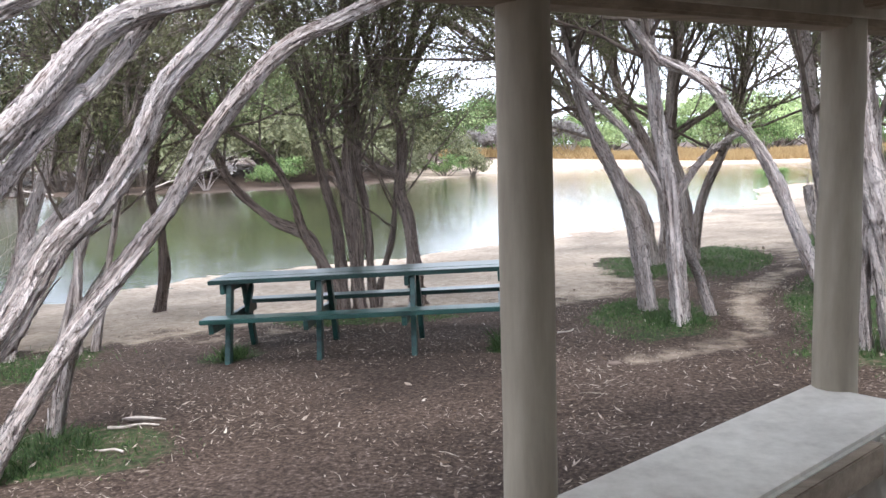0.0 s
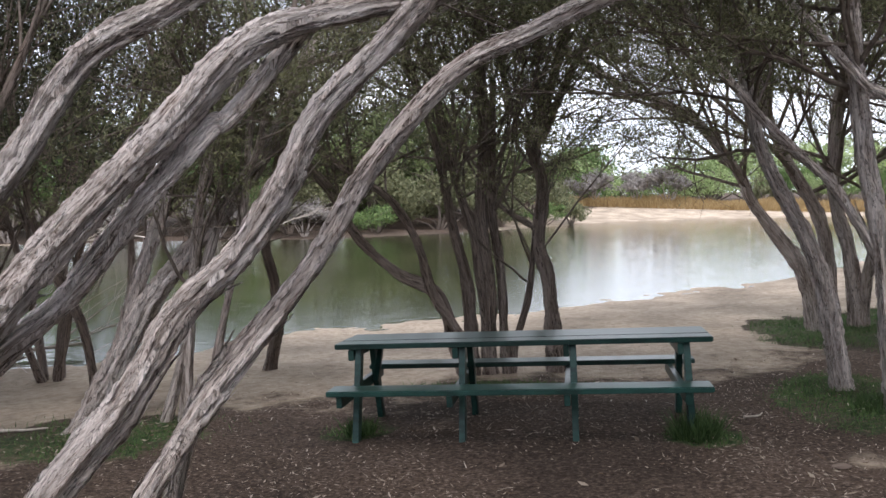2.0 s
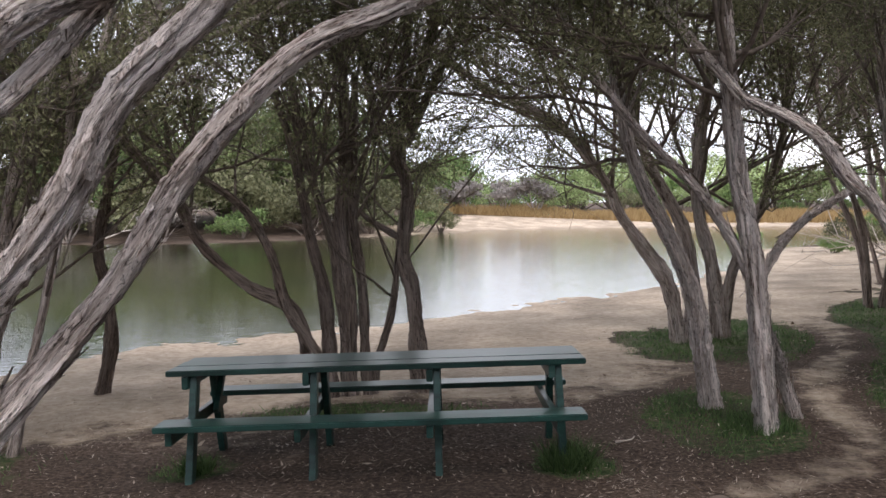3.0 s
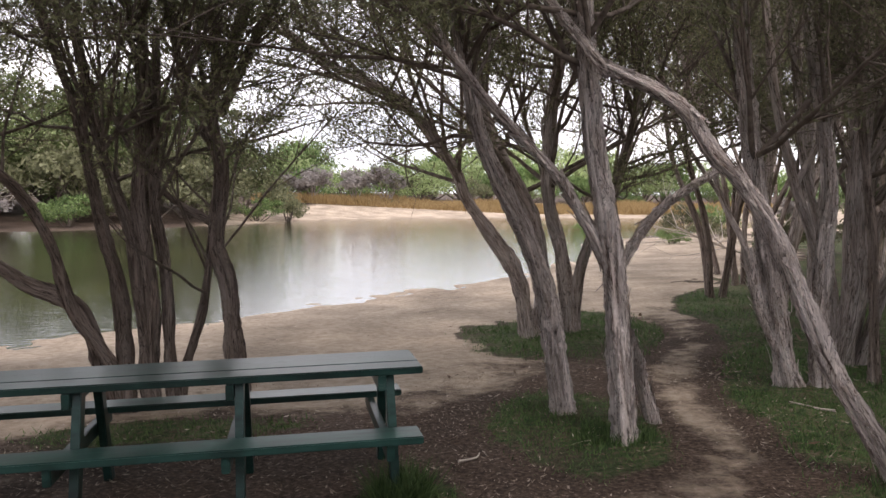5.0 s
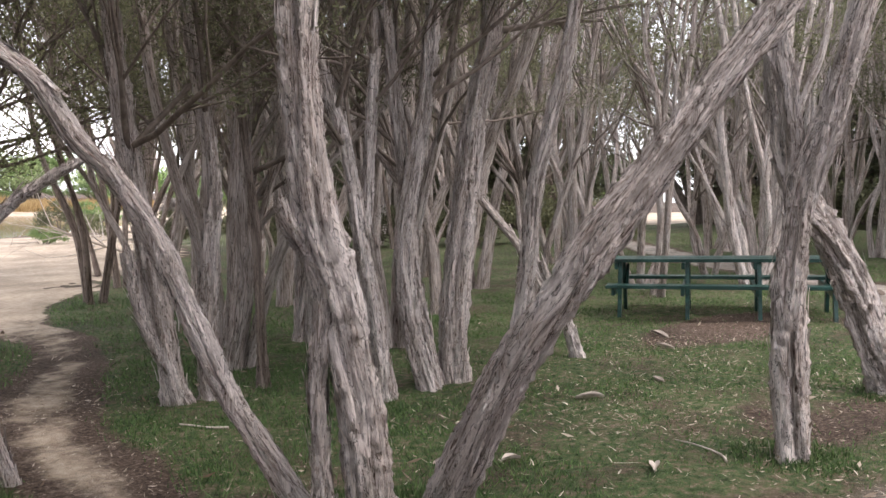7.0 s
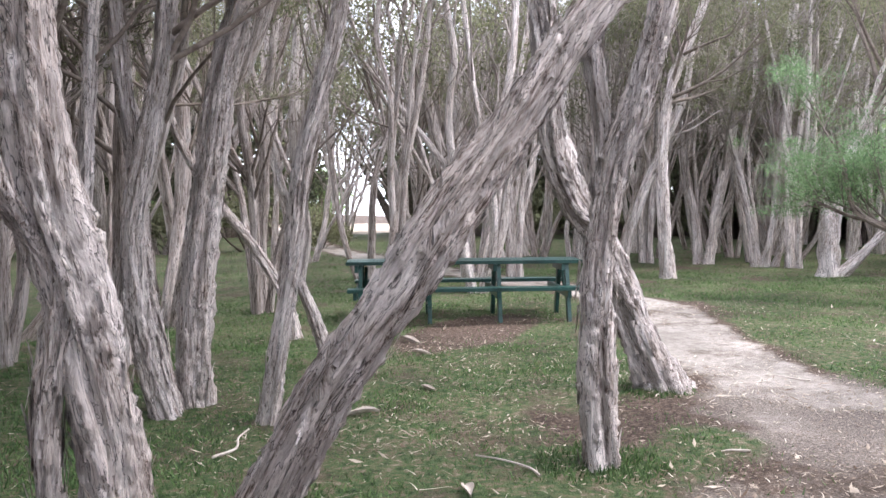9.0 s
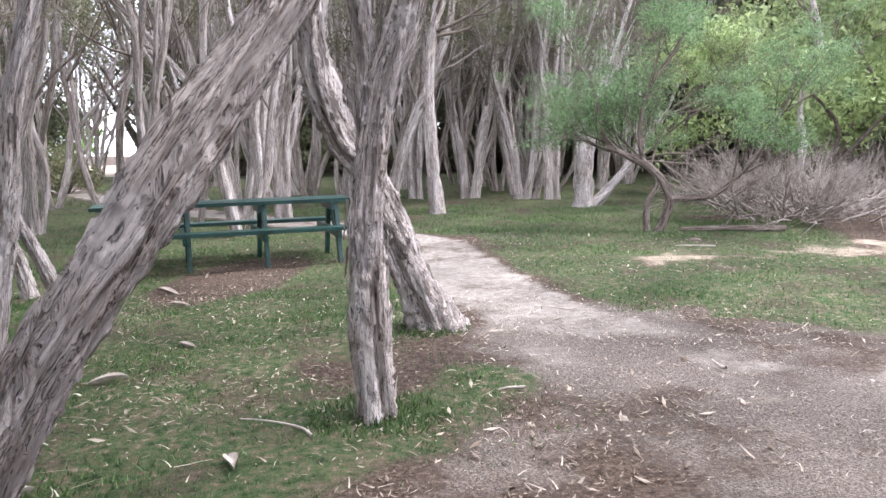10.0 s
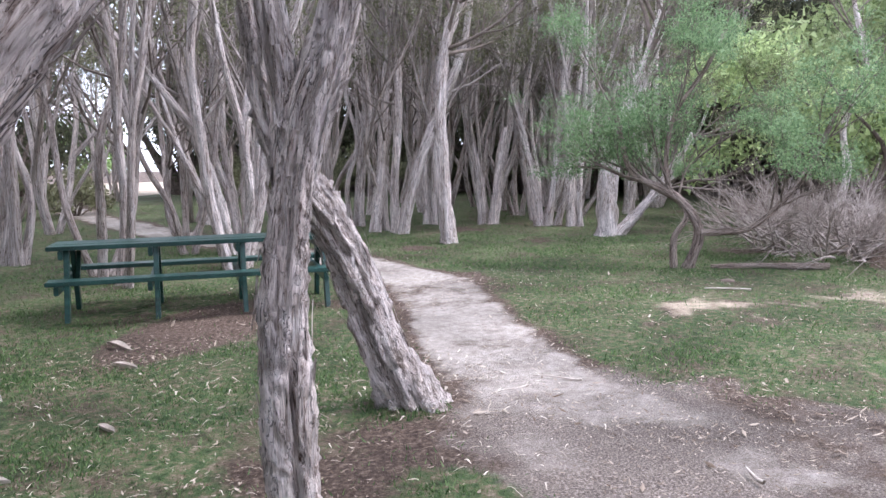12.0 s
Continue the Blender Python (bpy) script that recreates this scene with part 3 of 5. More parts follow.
def covers(x, y):
    """The shares of turf, sand and gravel on the ground."""
    z = land(x, y)
    wob = 1.3 * fbm(x, y, 0.9, 1)
    east = smooth(-0.5, 0.5, (y - (8.1 - 0.62 * (x - 2.7))) * 0.8 + 0.15 * wob) * smooth(-0.3, 0.3, x - 2.6 - 0.22 * (y - 8))
    walk_gap = near_line(x, y, WALKWAY)
    trail_gap = near_line(x, y, TRAIL)
    wide = 0.52 + 0.3 * smooth(9, 7, x) + 0.1 * wob
    grass = east * smooth(-0.25, 0.55, walk_gap - wide) * smooth(-0.1, 0.4, trail_gap - 0.3 - 0.14 * wob)
    south = smooth(-0.7, 0.7, x - 8.3 - 0.9 * fbm(x, y, 0.8, 12)) * smooth(1.4, 2.4, y) * smooth(-0.25, 0.55, walk_gap - wide)
    grass = np.maximum(grass * (y > 5.5), south * (y <= 9))
    for cx, cy, rx, ry in ISLANDS:
        r = np.hypot((x - cx) / rx, (y - cy) / ry) + 0.25 * wob
        grass = np.maximum(grass, smooth(1.3, 0.65, r) * smooth(0, 0.2, trail_gap - 0.25))
    bare = np.hypot((x - 10.2) / 1.7, (y - 9.3) / 0.7)
    grass = grass * (1 - 0.8 * smooth(1.2, 0.7, bare))
    litter = np.exp(-((x - 6.2) ** 2 / 4.0 + (y - 7.6) ** 2 / 0.9))
    grass = grass * (1 - 0.3 * litter) * (1 - 0.7 * smooth(9.6, 8.4, y) * smooth(0.0, 0.4, fbm(x, y, 0.6, 9) - 0.2 * (x > 13)))
    patch = near_line(x, y, [(11.3, 4.6), (12.0, 3.4), (12.6, 2.2), (13.0, 0.0)])
    pale = 0.58 * smooth(1.5, 0.1, patch + 1.1 * fbm(x, y, 2.3, 5) + 0.2)
    grass = grass * (1 - pale)
    grass = grass * smooth(-0.48, -0.34, z + 0.05 * wob)
    sand = smooth(-0.25, -0.47, z + 0.035 * wob - 0.035 * smooth(-2, 2, x) + 0.035 * smooth(-1, -4, x)) * (grass < 0.5)
    sand = np.maximum(sand, pale)
    sand = np.maximum(sand, 0.52 * smooth(0.0, 0.6, fbm(x, y, 0.9, 3)) * smooth(5.2, 6.5, x) * smooth(9.2, 8.2, x) * smooth(6.6, 5.9, y))
    sand = np.maximum(sand, (0.5 + 0.14 * smooth(7.5, 9, x) + 0.16 * fbm(x, y, 1.1, 8)) * smooth(0.3, -0.15, walk_gap - wide) * smooth(6.5, 8.2, x))
    sand = np.maximum(sand, 0.52 * smooth(0.3, -0.2, trail_gap - 0.24 - 0.12 * wob))
    sand = np.maximum(sand, smooth(30, 40, x) * smooth(20, 27, y) * smooth(66, 56, y))
    far_bank = smooth(44, 50, y) * smooth(-14, -4, x)
    grass = grass * smooth(-0.5, -0.38, z) * (1 - sand * (sand > 0.8)) * (y < 40)
    sand = np.maximum(sand * (y < 44) , far_bank * smooth(0.5, 0.3, z))
    gravel = smooth(3.6, 4.8, x) * smooth(10.5, 8.0, x) * smooth(7.1, 6.0, y + 0.3 * wob) * smooth(-4, 0, y)
    gravel = gravel * (0.62 + 0.4 * fbm(x, y, 0.7, 33))
    return grass, sand, gravel


def axis(lo, hi, step, far_lo, far_hi, k=34):
    a = np.arange(lo, hi, step)
    left = lo - (np.geomspace(1, abs(far_lo - lo) + 1, k) - 1)[1:][::-1]
    right = hi + (np.geomspace(1, abs(far_hi - hi) + 1, k) - 1)
    return np.concatenate([left, a, right])


def build_ground():
    xs, ys = axis(-9, 20, 0.15, -1500, 1500, 60), axis(-1, 21, 0.15, -1500, 1500, 60)
    X, Y = np.meshgrid(xs, ys, indexing="ij")
    Z = land(X, Y)
    near = smooth(60, 20, np.hypot(X - 3, Y - 8)) * (Z > WATER - 0.2)
    Z = Z + near * (0.012 * np.sin(2.9 * X + 1.3 * Y) * np.sin(2.1 * Y - 0.7 * X) + 0.008 * np.sin(7.3 * X) * np.sin(6.1 * Y + 2 * X) + np.random.default_rng(4).normal(0, 0.004, X.shape))
    nx, ny = X.shape
    i, j = np.meshgrid(np.arange(nx - 1), np.arange(ny - 1), indexing="ij")
    q = np.stack([i * ny + j, (i + 1) * ny + j, (i + 1) * ny + j + 1, i * ny + j + 1], -1).reshape(-1, 4)
    bd = Build()
    bd.add(np.stack([X, Y, Z], -1).reshape(-1, 3), q)
    me = bd.mesh("ground", ground_material())
    for name, val in zip(("grass", "sand", "gravel"), covers(X, Y)):
        me.attributes.new(name, "FLOAT", "POINT").data.foreach_set("value", val.ravel())
    path = smooth(0.6, 0.0, near_line(X, Y, WALKWAY) - 0.8) * smooth(5.0, 7.0, X)
    me.attributes.new("path", "FLOAT", "POINT").data.foreach_set("value", path.ravel())
    tagged(new("ground", me), "brown earth, pale sand and patchy turf beside a pond", "ground", kind="structure")
    bw = Build()
    b2 = np.array([[-90, -10, WATER], [70, -10, WATER], [70, 84, WATER], [-90, 84, WATER]], float)
    b2[:2, 1] = 5
    bw.add(b2, [[0, 1, 2, 3]])
    tagged(new("water", bw.mesh("water", water_material(), False)), "calm green-brown pond water reflecting a white sky", "water", kind="structure")


build_ground()


# ---- the shelter ----
def build_shelter():
    a, b = Vector((0.75, 4.0, 0)), Vector((2.06, 5.03, 0))
    u = (b - a).normalized()
    inn = Vector((u.y, -u.x, 0))
    ang = math.degrees(math.atan2(u.y, u.x))
    sh = new("picnic_shelter")
    tagged(sh, "open picnic shelter with round posts and a low concrete seat wall", "shelter")
    sh.location = a + inn * 2.2
    base = Vector(sh.location)

    def at(along, inward, z):
        return a + u * along + inn * inward + Vector((0, 0, z)) - base

    rng = np.random.default_rng(8)
    posts = [(0, 0), (1.67, 0), (-2.6, 0), (1.67, 4.4), (-2.6, 4.4)]
    for s, w in posts:
        bd = Build()
        p = at(s, w, -0.3)
        foot = np.array(p)
        top = np.array(at(s, w, 2.2))
        line = np.linspace(foot, top, 30)
        tube(bd, line, np.linspace(0.096, 0.088, 30), 28, 0.012, rng, 0.02)
        child("post", bd.mesh("post", POST), sh, "round post painted pale beige")
    rot = pose(0, 0, 0, 0, 0, ang)
    for w in (0, 4.4):
        box("beam", (5.0, 0.14, 0.24), Matrix.Translation(at(-0.35, w, 2.15)) @ rot, TIMBER, sh, "dark timber beam", 0.012)
    box("fascia", (5.4, 0.03, 0.2), Matrix.Translation(at(-0.35, 0.105, 2.165)) @ rot, POST, sh, "pale beige painted fascia board", 0.004)
    for s in (-2.6, 1.67):
        box("beam", (0.12, 4.24, 0.2), Matrix.Translation(at(s, 2.2, 2.2)) @ rot, TIMBER, sh, "dark timber beam", 0.012)
    for k in range(7):
        box("rafter", (0.06, 5.1, 0.1), Matrix.Translation(at(-2.75 + k * 0.76, 2.2, 2.33)) @ rot, TIMBER, sh, "", 0.006)
    box("roof", (5.3, 5.2, 0.06), Matrix.Translation(at(-0.35, 2.2, 2.42)) @ rot, IRON, sh, "grey metal roof", 0.01)
    # the seat wall runs from post to post and turns the corner; it stands a little askew to the posts
    s0, us = Vector((0.87, 3.86, 0)), Vector((0.67, 0.74, 0)).normalized()
    si = Vector((us.y, -us.x, 0))
    srot = pose(0, 0, 0, 0, 0, math.degrees(math.atan2(us.y, us.x)))

    def seat(along, inward, z):
        return Matrix.Translation(s0 + us * along + si * inward + Vector((0, 0, z)) - base) @ srot

    box("seat_wall", (1.5, 0.38, 0.7), seat(0.75, 0.235, 0.11), CONCRETE, sh, "low concrete seat wall", 0.012)
    box("seat_slab", (1.72, 0.47, 0.06), seat(0.78, 0.235, 0.47), CONCRETE, sh, "smooth grey concrete seat top", 0.015)
    box("seat_wall", (0.38, 3.1, 0.7), seat(1.42, 2.2, 0.11), CONCRETE, sh, "low concrete seat wall", 0.012)
    box("seat_slab", (0.47, 3.3, 0.06), seat(1.42, 2.13, 0.47), CONCRETE, sh, "smooth grey concrete seat top", 0.015)
    box("seat_edge", (1.15, 0.05, 0.12), seat(0.55, 0.5, 0.43), TIMBER, sh, "dark timber edge board", 0.006)
    # unseen walls at the rear, added to keep daylight off the posts
    box("added_back_wall", (4.3, 0.12, 2.1), Matrix.Translation(at(-0.34, 4.55, 1.05)) @ rot, TIMBER, sh, "unseen dark boarded back wall added to darken the shelter", 0.01)
    box("added_side_wall", (0.12, 2.2, 2.1), Matrix.Translation(at(-2.75, 3.3, 1.05)) @ rot, TIMBER, sh, "unseen dark boarded side wall added to darken the shelter", 0.01)
    bm = box_bm(bmesh.new(), (4.9, 4.6, 0.3), Matrix.Translation(a + u * -0.35 + inn * 2.3 + Vector((0, 0, -0.11))) @ rot, 0.02)
    me = bpy.data.meshes.new("floor")
    bm.to_mesh(me)
    bm.free()
    me.materials.append(CONCRETE)
    tagged(new("floor", me), "concrete floor slab under the shelter", "floor", kind="structure")


build_shelter()


# ---- picnic tables ----
def picnic_table(length, legs, label):
    """Legs and bearers on frames along the table; three planks on top and one on each seat. It stands at its middle."""
    t = new("picnic_table")
    tagged(t, label, "picnic table", "painted picnic tables")
    rng = random.Random(3)
    for i in range(3):
        y = (i - 1) * 0.222
        box("tabletop_plank", (length, 0.214, 0.042), pose(rng.uniform(-0.01, 0.01), y, 0.731 + rng.uniform(-0.003, 0.003)), PAINT, t, "", 0.006)
    for y in (-0.62, 0.62):
        box("seat_plank", (length - 0.1, 0.24, 0.042), pose(rng.uniform(-0.02, 0.02), y, 0.43), PAINT, t, "", 0.006)
    for x in legs:
        box("top_bearer", (0.045, 0.64, 0.09), pose(x - 0.05, 0, 0.663), PAINT, t, "", 0.005)
        box("seat_bearer", (0.045, 1.42, 0.09), pose(x - 0.05, 0, 0.362), PAINT, t, "", 0.005)
        for s in (-1, 1):
            box("leg", (0.05, 0.095, 0.86), pose(x, s * 0.34, 0.31, s * 17), PAINT, t, "", 0.005)
    for x in (legs[0], legs[-1]):
        box("brace", (0.04, 0.34, 0.06), pose(x + 0.05, 0.2, 0.5, 50), PAINT, t, "", 0.005)
    return t


def stand(ob, x, y, turn, scale=1.0):
    """Set a thing on the ground, leaning with its slope."""
    ob.matrix_basis = slope_pose(x, y, turn, scale)
    return ob


def slope_pose(x, y, turn, scale=1.0):
    e = 0.5
    nz = Vector((ground_z(x - e, y) - ground_z(x + e, y), ground_z(x, y - e) - ground_z(x, y + e), 2 * e)).normalized()
    q = Vector((0, 0, 1)).rotation_difference(nz).to_matrix().to_4x4()
    return Matrix.Translation((x, y, ground_z(x, y))) @ q @ pose(0, 0, 0, 0, 0, turn) @ Matrix.Scale(scale, 4)


table = picnic_table(2.95, (-1.3, -0.45, 0.42, 1.28), "long dark green painted timber picnic table on bare earth")
stand(table, -0.83, 9.02, 4)
table_two = copy_thing(table, slope_pose(11.18, 9.77, -64))
tagged(table_two, "long dark green painted timber picnic table on worn grass")
table_three = copy_thing(table, slope_pose(42, 15.5, 20))
tagged(table_three, "distant dark timber picnic table among trees")
# ---- trees that stand by themselves ----
GREY = "pale grey stringy-barked tea tree"
# carry=2.2 runs unseen crowns out over the clearing to shade the ground
tree("leaning_tea_tree", 11, [([(-4.7, 5.6, 0), (-4.2, 6.0, 0.85), (-3.6, 6.55, 1.75), (-3.17, 6.8, 2.49), (-2.65, 7.05, 2.84), (-2.0, 7.2, 3.2)], 0.115, 0.07, True)], GREY + " leaning low over turf", limbs=12, from_frac=0.5, group="leaning tea trees", strips=150, carry=2.2)
tree("leaning_tea_tree", 12, [([(-3.25, 4.7, 0), (-2.9, 5.0, 0.6), (-2.45, 5.54, 1.43), (-2.1, 5.94, 1.97), (-1.88, 6.1, 2.28), (-1.65, 6.26, 2.46), (-1.26, 6.46, 2.58), (-0.7, 6.8, 2.8)], 0.115, 0.06, True),
                              ([(-3.1, 4.9, 0), (-2.8, 5.35, 0.78), (-2.55, 5.7, 1.15), (-2.28, 5.95, 1.6), (-2.0, 6.1, 1.95), (-1.8, 6.3, 2.2)], 0.085, 0.045, True)], GREY + " with two stems leaning together", limbs=12, from_frac=0.6, group="leaning tea trees", strips=150, carry=2.2)
tree("leaning_tea_tree", 13, [([(-2.62, 5.05, -0.2), (-2.39, 5.34, 0.34), (-2.19, 5.6, 0.68), (-2.02, 5.82, 1.08), (-1.78, 5.95, 1.34), (-1.55, 5.98, 1.66), (-1.36, 5.97, 1.99), (-1.03, 5.95, 2.28), (-0.78, 5.9, 2.5), (-0.4, 5.9, 2.9)], 0.1, 0.05, True)], GREY + " leaning steeply over bare earth", limbs=15, from_frac=0.7, group="leaning tea trees", strips=150, carry=2.2)
tree("leaning_tea_tree", 14, [([(-2.33, 5.4, -0.2), (-2.14, 5.67, 0.24), (-2.0, 5.97, 0.59), (-1.78, 6.16, 0.93), (-1.53, 6.31, 1.29), (-1.3, 6.4, 1.69), (-1.01, 6.47, 2.05), (-0.74, 6.5, 2.28), (-0.41, 6.53, 2.42), (-0.05, 6.5, 2.56), (0.5, 6.5, 2.75)], 0.076, 0.04, True),
                              ([(-2.5, 6.34, -0.3), (-2.45, 6.4, 0.0), (-2.38, 6.42, 0.25), (-2.2, 6.35, 0.6), (-1.8, 6.3, 1.0)], 0.055, 0.045, False)], GREY + " with a slim leaning stem", limbs=15, from_frac=0.7, group="leaning tea trees", strips=150, carry=2.2)
tree("leaning_tea_tree", 15, [([(-4.74, 8.75, -0.41), (-4.33, 9.06, 0.57), (-3.99, 9.31, 1.12), (-3.69, 9.53, 1.53), (-3.3, 9.8, 2.2), (-3.0, 10, 3.0)], 0.12, 0.06, True),
                              ([(-4.6, 8.9, -0.4), (-4.5, 9.2, 0.7), (-4.3, 9.5, 1.7), (-4.4, 9.8, 2.8)], 0.1, 0.05, True)], GREY + " forking from a turf patch", limbs=10, from_frac=0.4, group="leaning tea trees", strips=150)
tree("leaning_tea_tree", 19, [([(-3.95, 9.1, -0.36), (-3.84, 9.19, 1.15), (-3.73, 9.26, 1.9), (-3.55, 9.35, 2.4)], 0.06, 0.035, True),
                              ([(-4.1, 9.05, -0.36), (-3.66, 9.29, 1.37), (-3.35, 9.45, 1.99), (-3.24, 9.5, 2.4)], 0.05, 0.03, True),
                              ([(-3.8, 9.2, -0.36), (-3.46, 9.4, 1.47), (-3.39, 9.43, 2.15)], 0.045, 0.03, True),
                              ([(-3.42, 9.4, 2.5), (-2.8, 9.68, 2.87), (-2.2, 9.9, 3.05)], 0.05, 0.03, True)], "tangled grey tea tree with crossing thin stems", bark=BARK_MID, limbs=10, from_frac=0.3, limb_len=1.2, segs=16, step=0.06, group="leaning tea trees", wide=1.0)
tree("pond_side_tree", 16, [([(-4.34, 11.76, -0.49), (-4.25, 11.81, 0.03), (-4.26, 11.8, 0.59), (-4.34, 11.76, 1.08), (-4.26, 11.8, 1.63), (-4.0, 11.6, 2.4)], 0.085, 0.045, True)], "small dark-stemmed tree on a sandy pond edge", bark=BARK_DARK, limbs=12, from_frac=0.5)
CZ = ground_z(-1.5, 11.4)
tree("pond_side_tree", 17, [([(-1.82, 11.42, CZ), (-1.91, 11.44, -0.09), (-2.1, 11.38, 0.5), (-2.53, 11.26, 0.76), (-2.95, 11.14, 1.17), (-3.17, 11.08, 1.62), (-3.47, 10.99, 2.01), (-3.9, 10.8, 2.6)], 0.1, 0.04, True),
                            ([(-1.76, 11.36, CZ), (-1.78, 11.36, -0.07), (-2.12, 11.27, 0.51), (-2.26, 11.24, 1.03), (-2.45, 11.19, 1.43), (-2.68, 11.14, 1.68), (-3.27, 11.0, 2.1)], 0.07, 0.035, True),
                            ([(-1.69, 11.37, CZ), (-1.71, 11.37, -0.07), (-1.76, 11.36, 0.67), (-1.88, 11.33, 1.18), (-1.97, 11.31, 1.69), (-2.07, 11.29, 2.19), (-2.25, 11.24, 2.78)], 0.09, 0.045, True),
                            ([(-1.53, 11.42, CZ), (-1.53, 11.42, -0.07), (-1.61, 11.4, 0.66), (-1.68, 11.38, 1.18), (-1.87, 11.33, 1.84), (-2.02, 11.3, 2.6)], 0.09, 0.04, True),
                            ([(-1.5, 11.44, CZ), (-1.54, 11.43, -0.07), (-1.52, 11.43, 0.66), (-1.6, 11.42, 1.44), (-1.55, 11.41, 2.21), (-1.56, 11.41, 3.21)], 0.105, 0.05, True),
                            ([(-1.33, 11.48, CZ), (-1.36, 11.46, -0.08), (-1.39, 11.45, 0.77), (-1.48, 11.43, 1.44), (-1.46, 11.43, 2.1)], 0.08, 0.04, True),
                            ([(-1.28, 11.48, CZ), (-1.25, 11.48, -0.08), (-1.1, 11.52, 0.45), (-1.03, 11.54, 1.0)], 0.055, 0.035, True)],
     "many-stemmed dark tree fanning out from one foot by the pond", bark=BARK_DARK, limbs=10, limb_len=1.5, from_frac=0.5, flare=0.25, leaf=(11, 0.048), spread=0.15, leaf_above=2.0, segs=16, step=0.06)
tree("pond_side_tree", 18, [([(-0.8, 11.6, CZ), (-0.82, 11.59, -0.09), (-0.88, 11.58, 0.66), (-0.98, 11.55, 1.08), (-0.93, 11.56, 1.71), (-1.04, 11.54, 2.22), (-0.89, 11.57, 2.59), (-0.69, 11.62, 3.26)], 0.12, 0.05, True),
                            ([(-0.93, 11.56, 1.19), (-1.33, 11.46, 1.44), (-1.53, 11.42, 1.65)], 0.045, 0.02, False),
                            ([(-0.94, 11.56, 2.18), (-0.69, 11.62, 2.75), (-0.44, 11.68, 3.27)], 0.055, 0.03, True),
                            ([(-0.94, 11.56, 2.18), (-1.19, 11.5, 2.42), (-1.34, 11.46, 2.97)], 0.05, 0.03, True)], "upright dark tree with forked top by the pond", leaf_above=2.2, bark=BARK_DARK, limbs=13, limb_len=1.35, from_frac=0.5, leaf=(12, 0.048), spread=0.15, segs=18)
tree("tea_tree", 21, [([(1.93, 10.59, -0.26), (1.85, 10.62, 0.28), (1.76, 10.64, 0.78), (1.61, 10.67, 1.18), (1.43, 10.72, 1.55), (1.24, 10.77, 2.0), (1.12, 10.8, 2.55), (1.01, 10.82, 3.09)], 0.105, 0.045, True)], GREY + " bending away above a turf patch", leaf=(26, 0.05), pads=0.25, limbs=22, from_frac=0.55, group="tea trees by the trail", strips=150)
tree("tea_tree", 22, [([(2.14, 9.67, -0.22), (2.11, 9.68, 0.15), (2.08, 9.69, 0.55), (2.04, 9.7, 1.02), (1.98, 9.72, 1.41), (1.9, 9.74, 1.87), (1.85, 9.76, 2.37), (1.81, 9.78, 2.87)], 0.105, 0.066, True),
                      ([(2.03, 9.7, 0.95), (1.83, 9.77, 1.36), (1.63, 9.84, 1.68), (1.34, 9.93, 1.99), (1.06, 10.02, 2.32), (0.8, 10.1, 2.7)], 0.05, 0.03, True),
                      ([(2.51, 10.11, -0.23), (2.42, 10.14, 0.09), (2.3, 10.0, 0.37), (2.1, 9.75, 0.65)], 0.055, 0.045, False),
                      ([(2.08, 9.69, 1.0), (2.22, 9.64, 1.26), (2.38, 9.59, 1.46), (2.69, 9.49, 1.69)], 0.035, 0.02, False)], GREY + " with a prop root and side branches", leaf=(26, 0.05), pads=0.25, limbs=18, from_frac=0.6, group="tea trees by the trail", strips=150)
tree("tea_tree", 23, [([(2.5, 14.78, -0.37), (2.36, 14.8, 0.42), (1.99, 14.87, 1.0), (1.69, 14.93, 1.44), (1.5, 14.97, 1.88), (0.94, 15.09, 2.62), (0.48, 15.18, 2.92), (-0.1, 15.3, 3.2)], 0.13, 0.05, True),
                      ([(2.76, 15.01, -0.36), (2.73, 15.02, 0.48), (2.6, 15.05, 1.22), (2.15, 15.15, 2.11), (1.83, 15.22, 3.01), (1.59, 15.28, 4.05)], 0.15, 0.06, True),
                      ([(3.15, 15.1, -0.36), (3.1, 15.11, 0.17), (3.01, 15.13, 0.78), (2.84, 15.18, 1.53), (2.87, 15.17, 2.72), (3.04, 15.12, 3.59), (3.1, 15.11, 4.02)], 0.15, 0.07, True),
                      ([(3.2, 15.1, -0.36), (3.26, 15.07, 0.41), (3.41, 15.03, 0.94), (3.72, 14.95, 1.69), (3.94, 14.89, 2.7), (3.97, 14.88, 3.55)], 0.1, 0.05, True)], GREY + " with four spreading stems near the sand", limbs=24, limb_len=2.1, from_frac=0.38, segs=18, step=0.07, spread=0.19, leaf=(25, 0.058), pads=0.3, bark=BARK_MID, group="tea trees by the trail")
tree("leaning_tea_tree", 24, [([(3.39, 8.45, -0.15), (3.23, 8.57, 0.18), (3.07, 8.69, 0.51), (2.93, 8.8, 0.91), (2.78, 8.9, 1.31), (2.64, 9.01, 1.58), (2.49, 9.11, 1.77), (2.35, 9.22, 2.04), (2.18, 9.34, 2.2), (1.92, 9.53, 2.36), (1.84, 9.6, 2.45)], 0.07, 0.045, True)], "slim grey tea tree leaning across the trail", limbs=6, from_frac=0.85, limb_len=1.0, group="leaning tea trees", strips=150, carry=2.2)
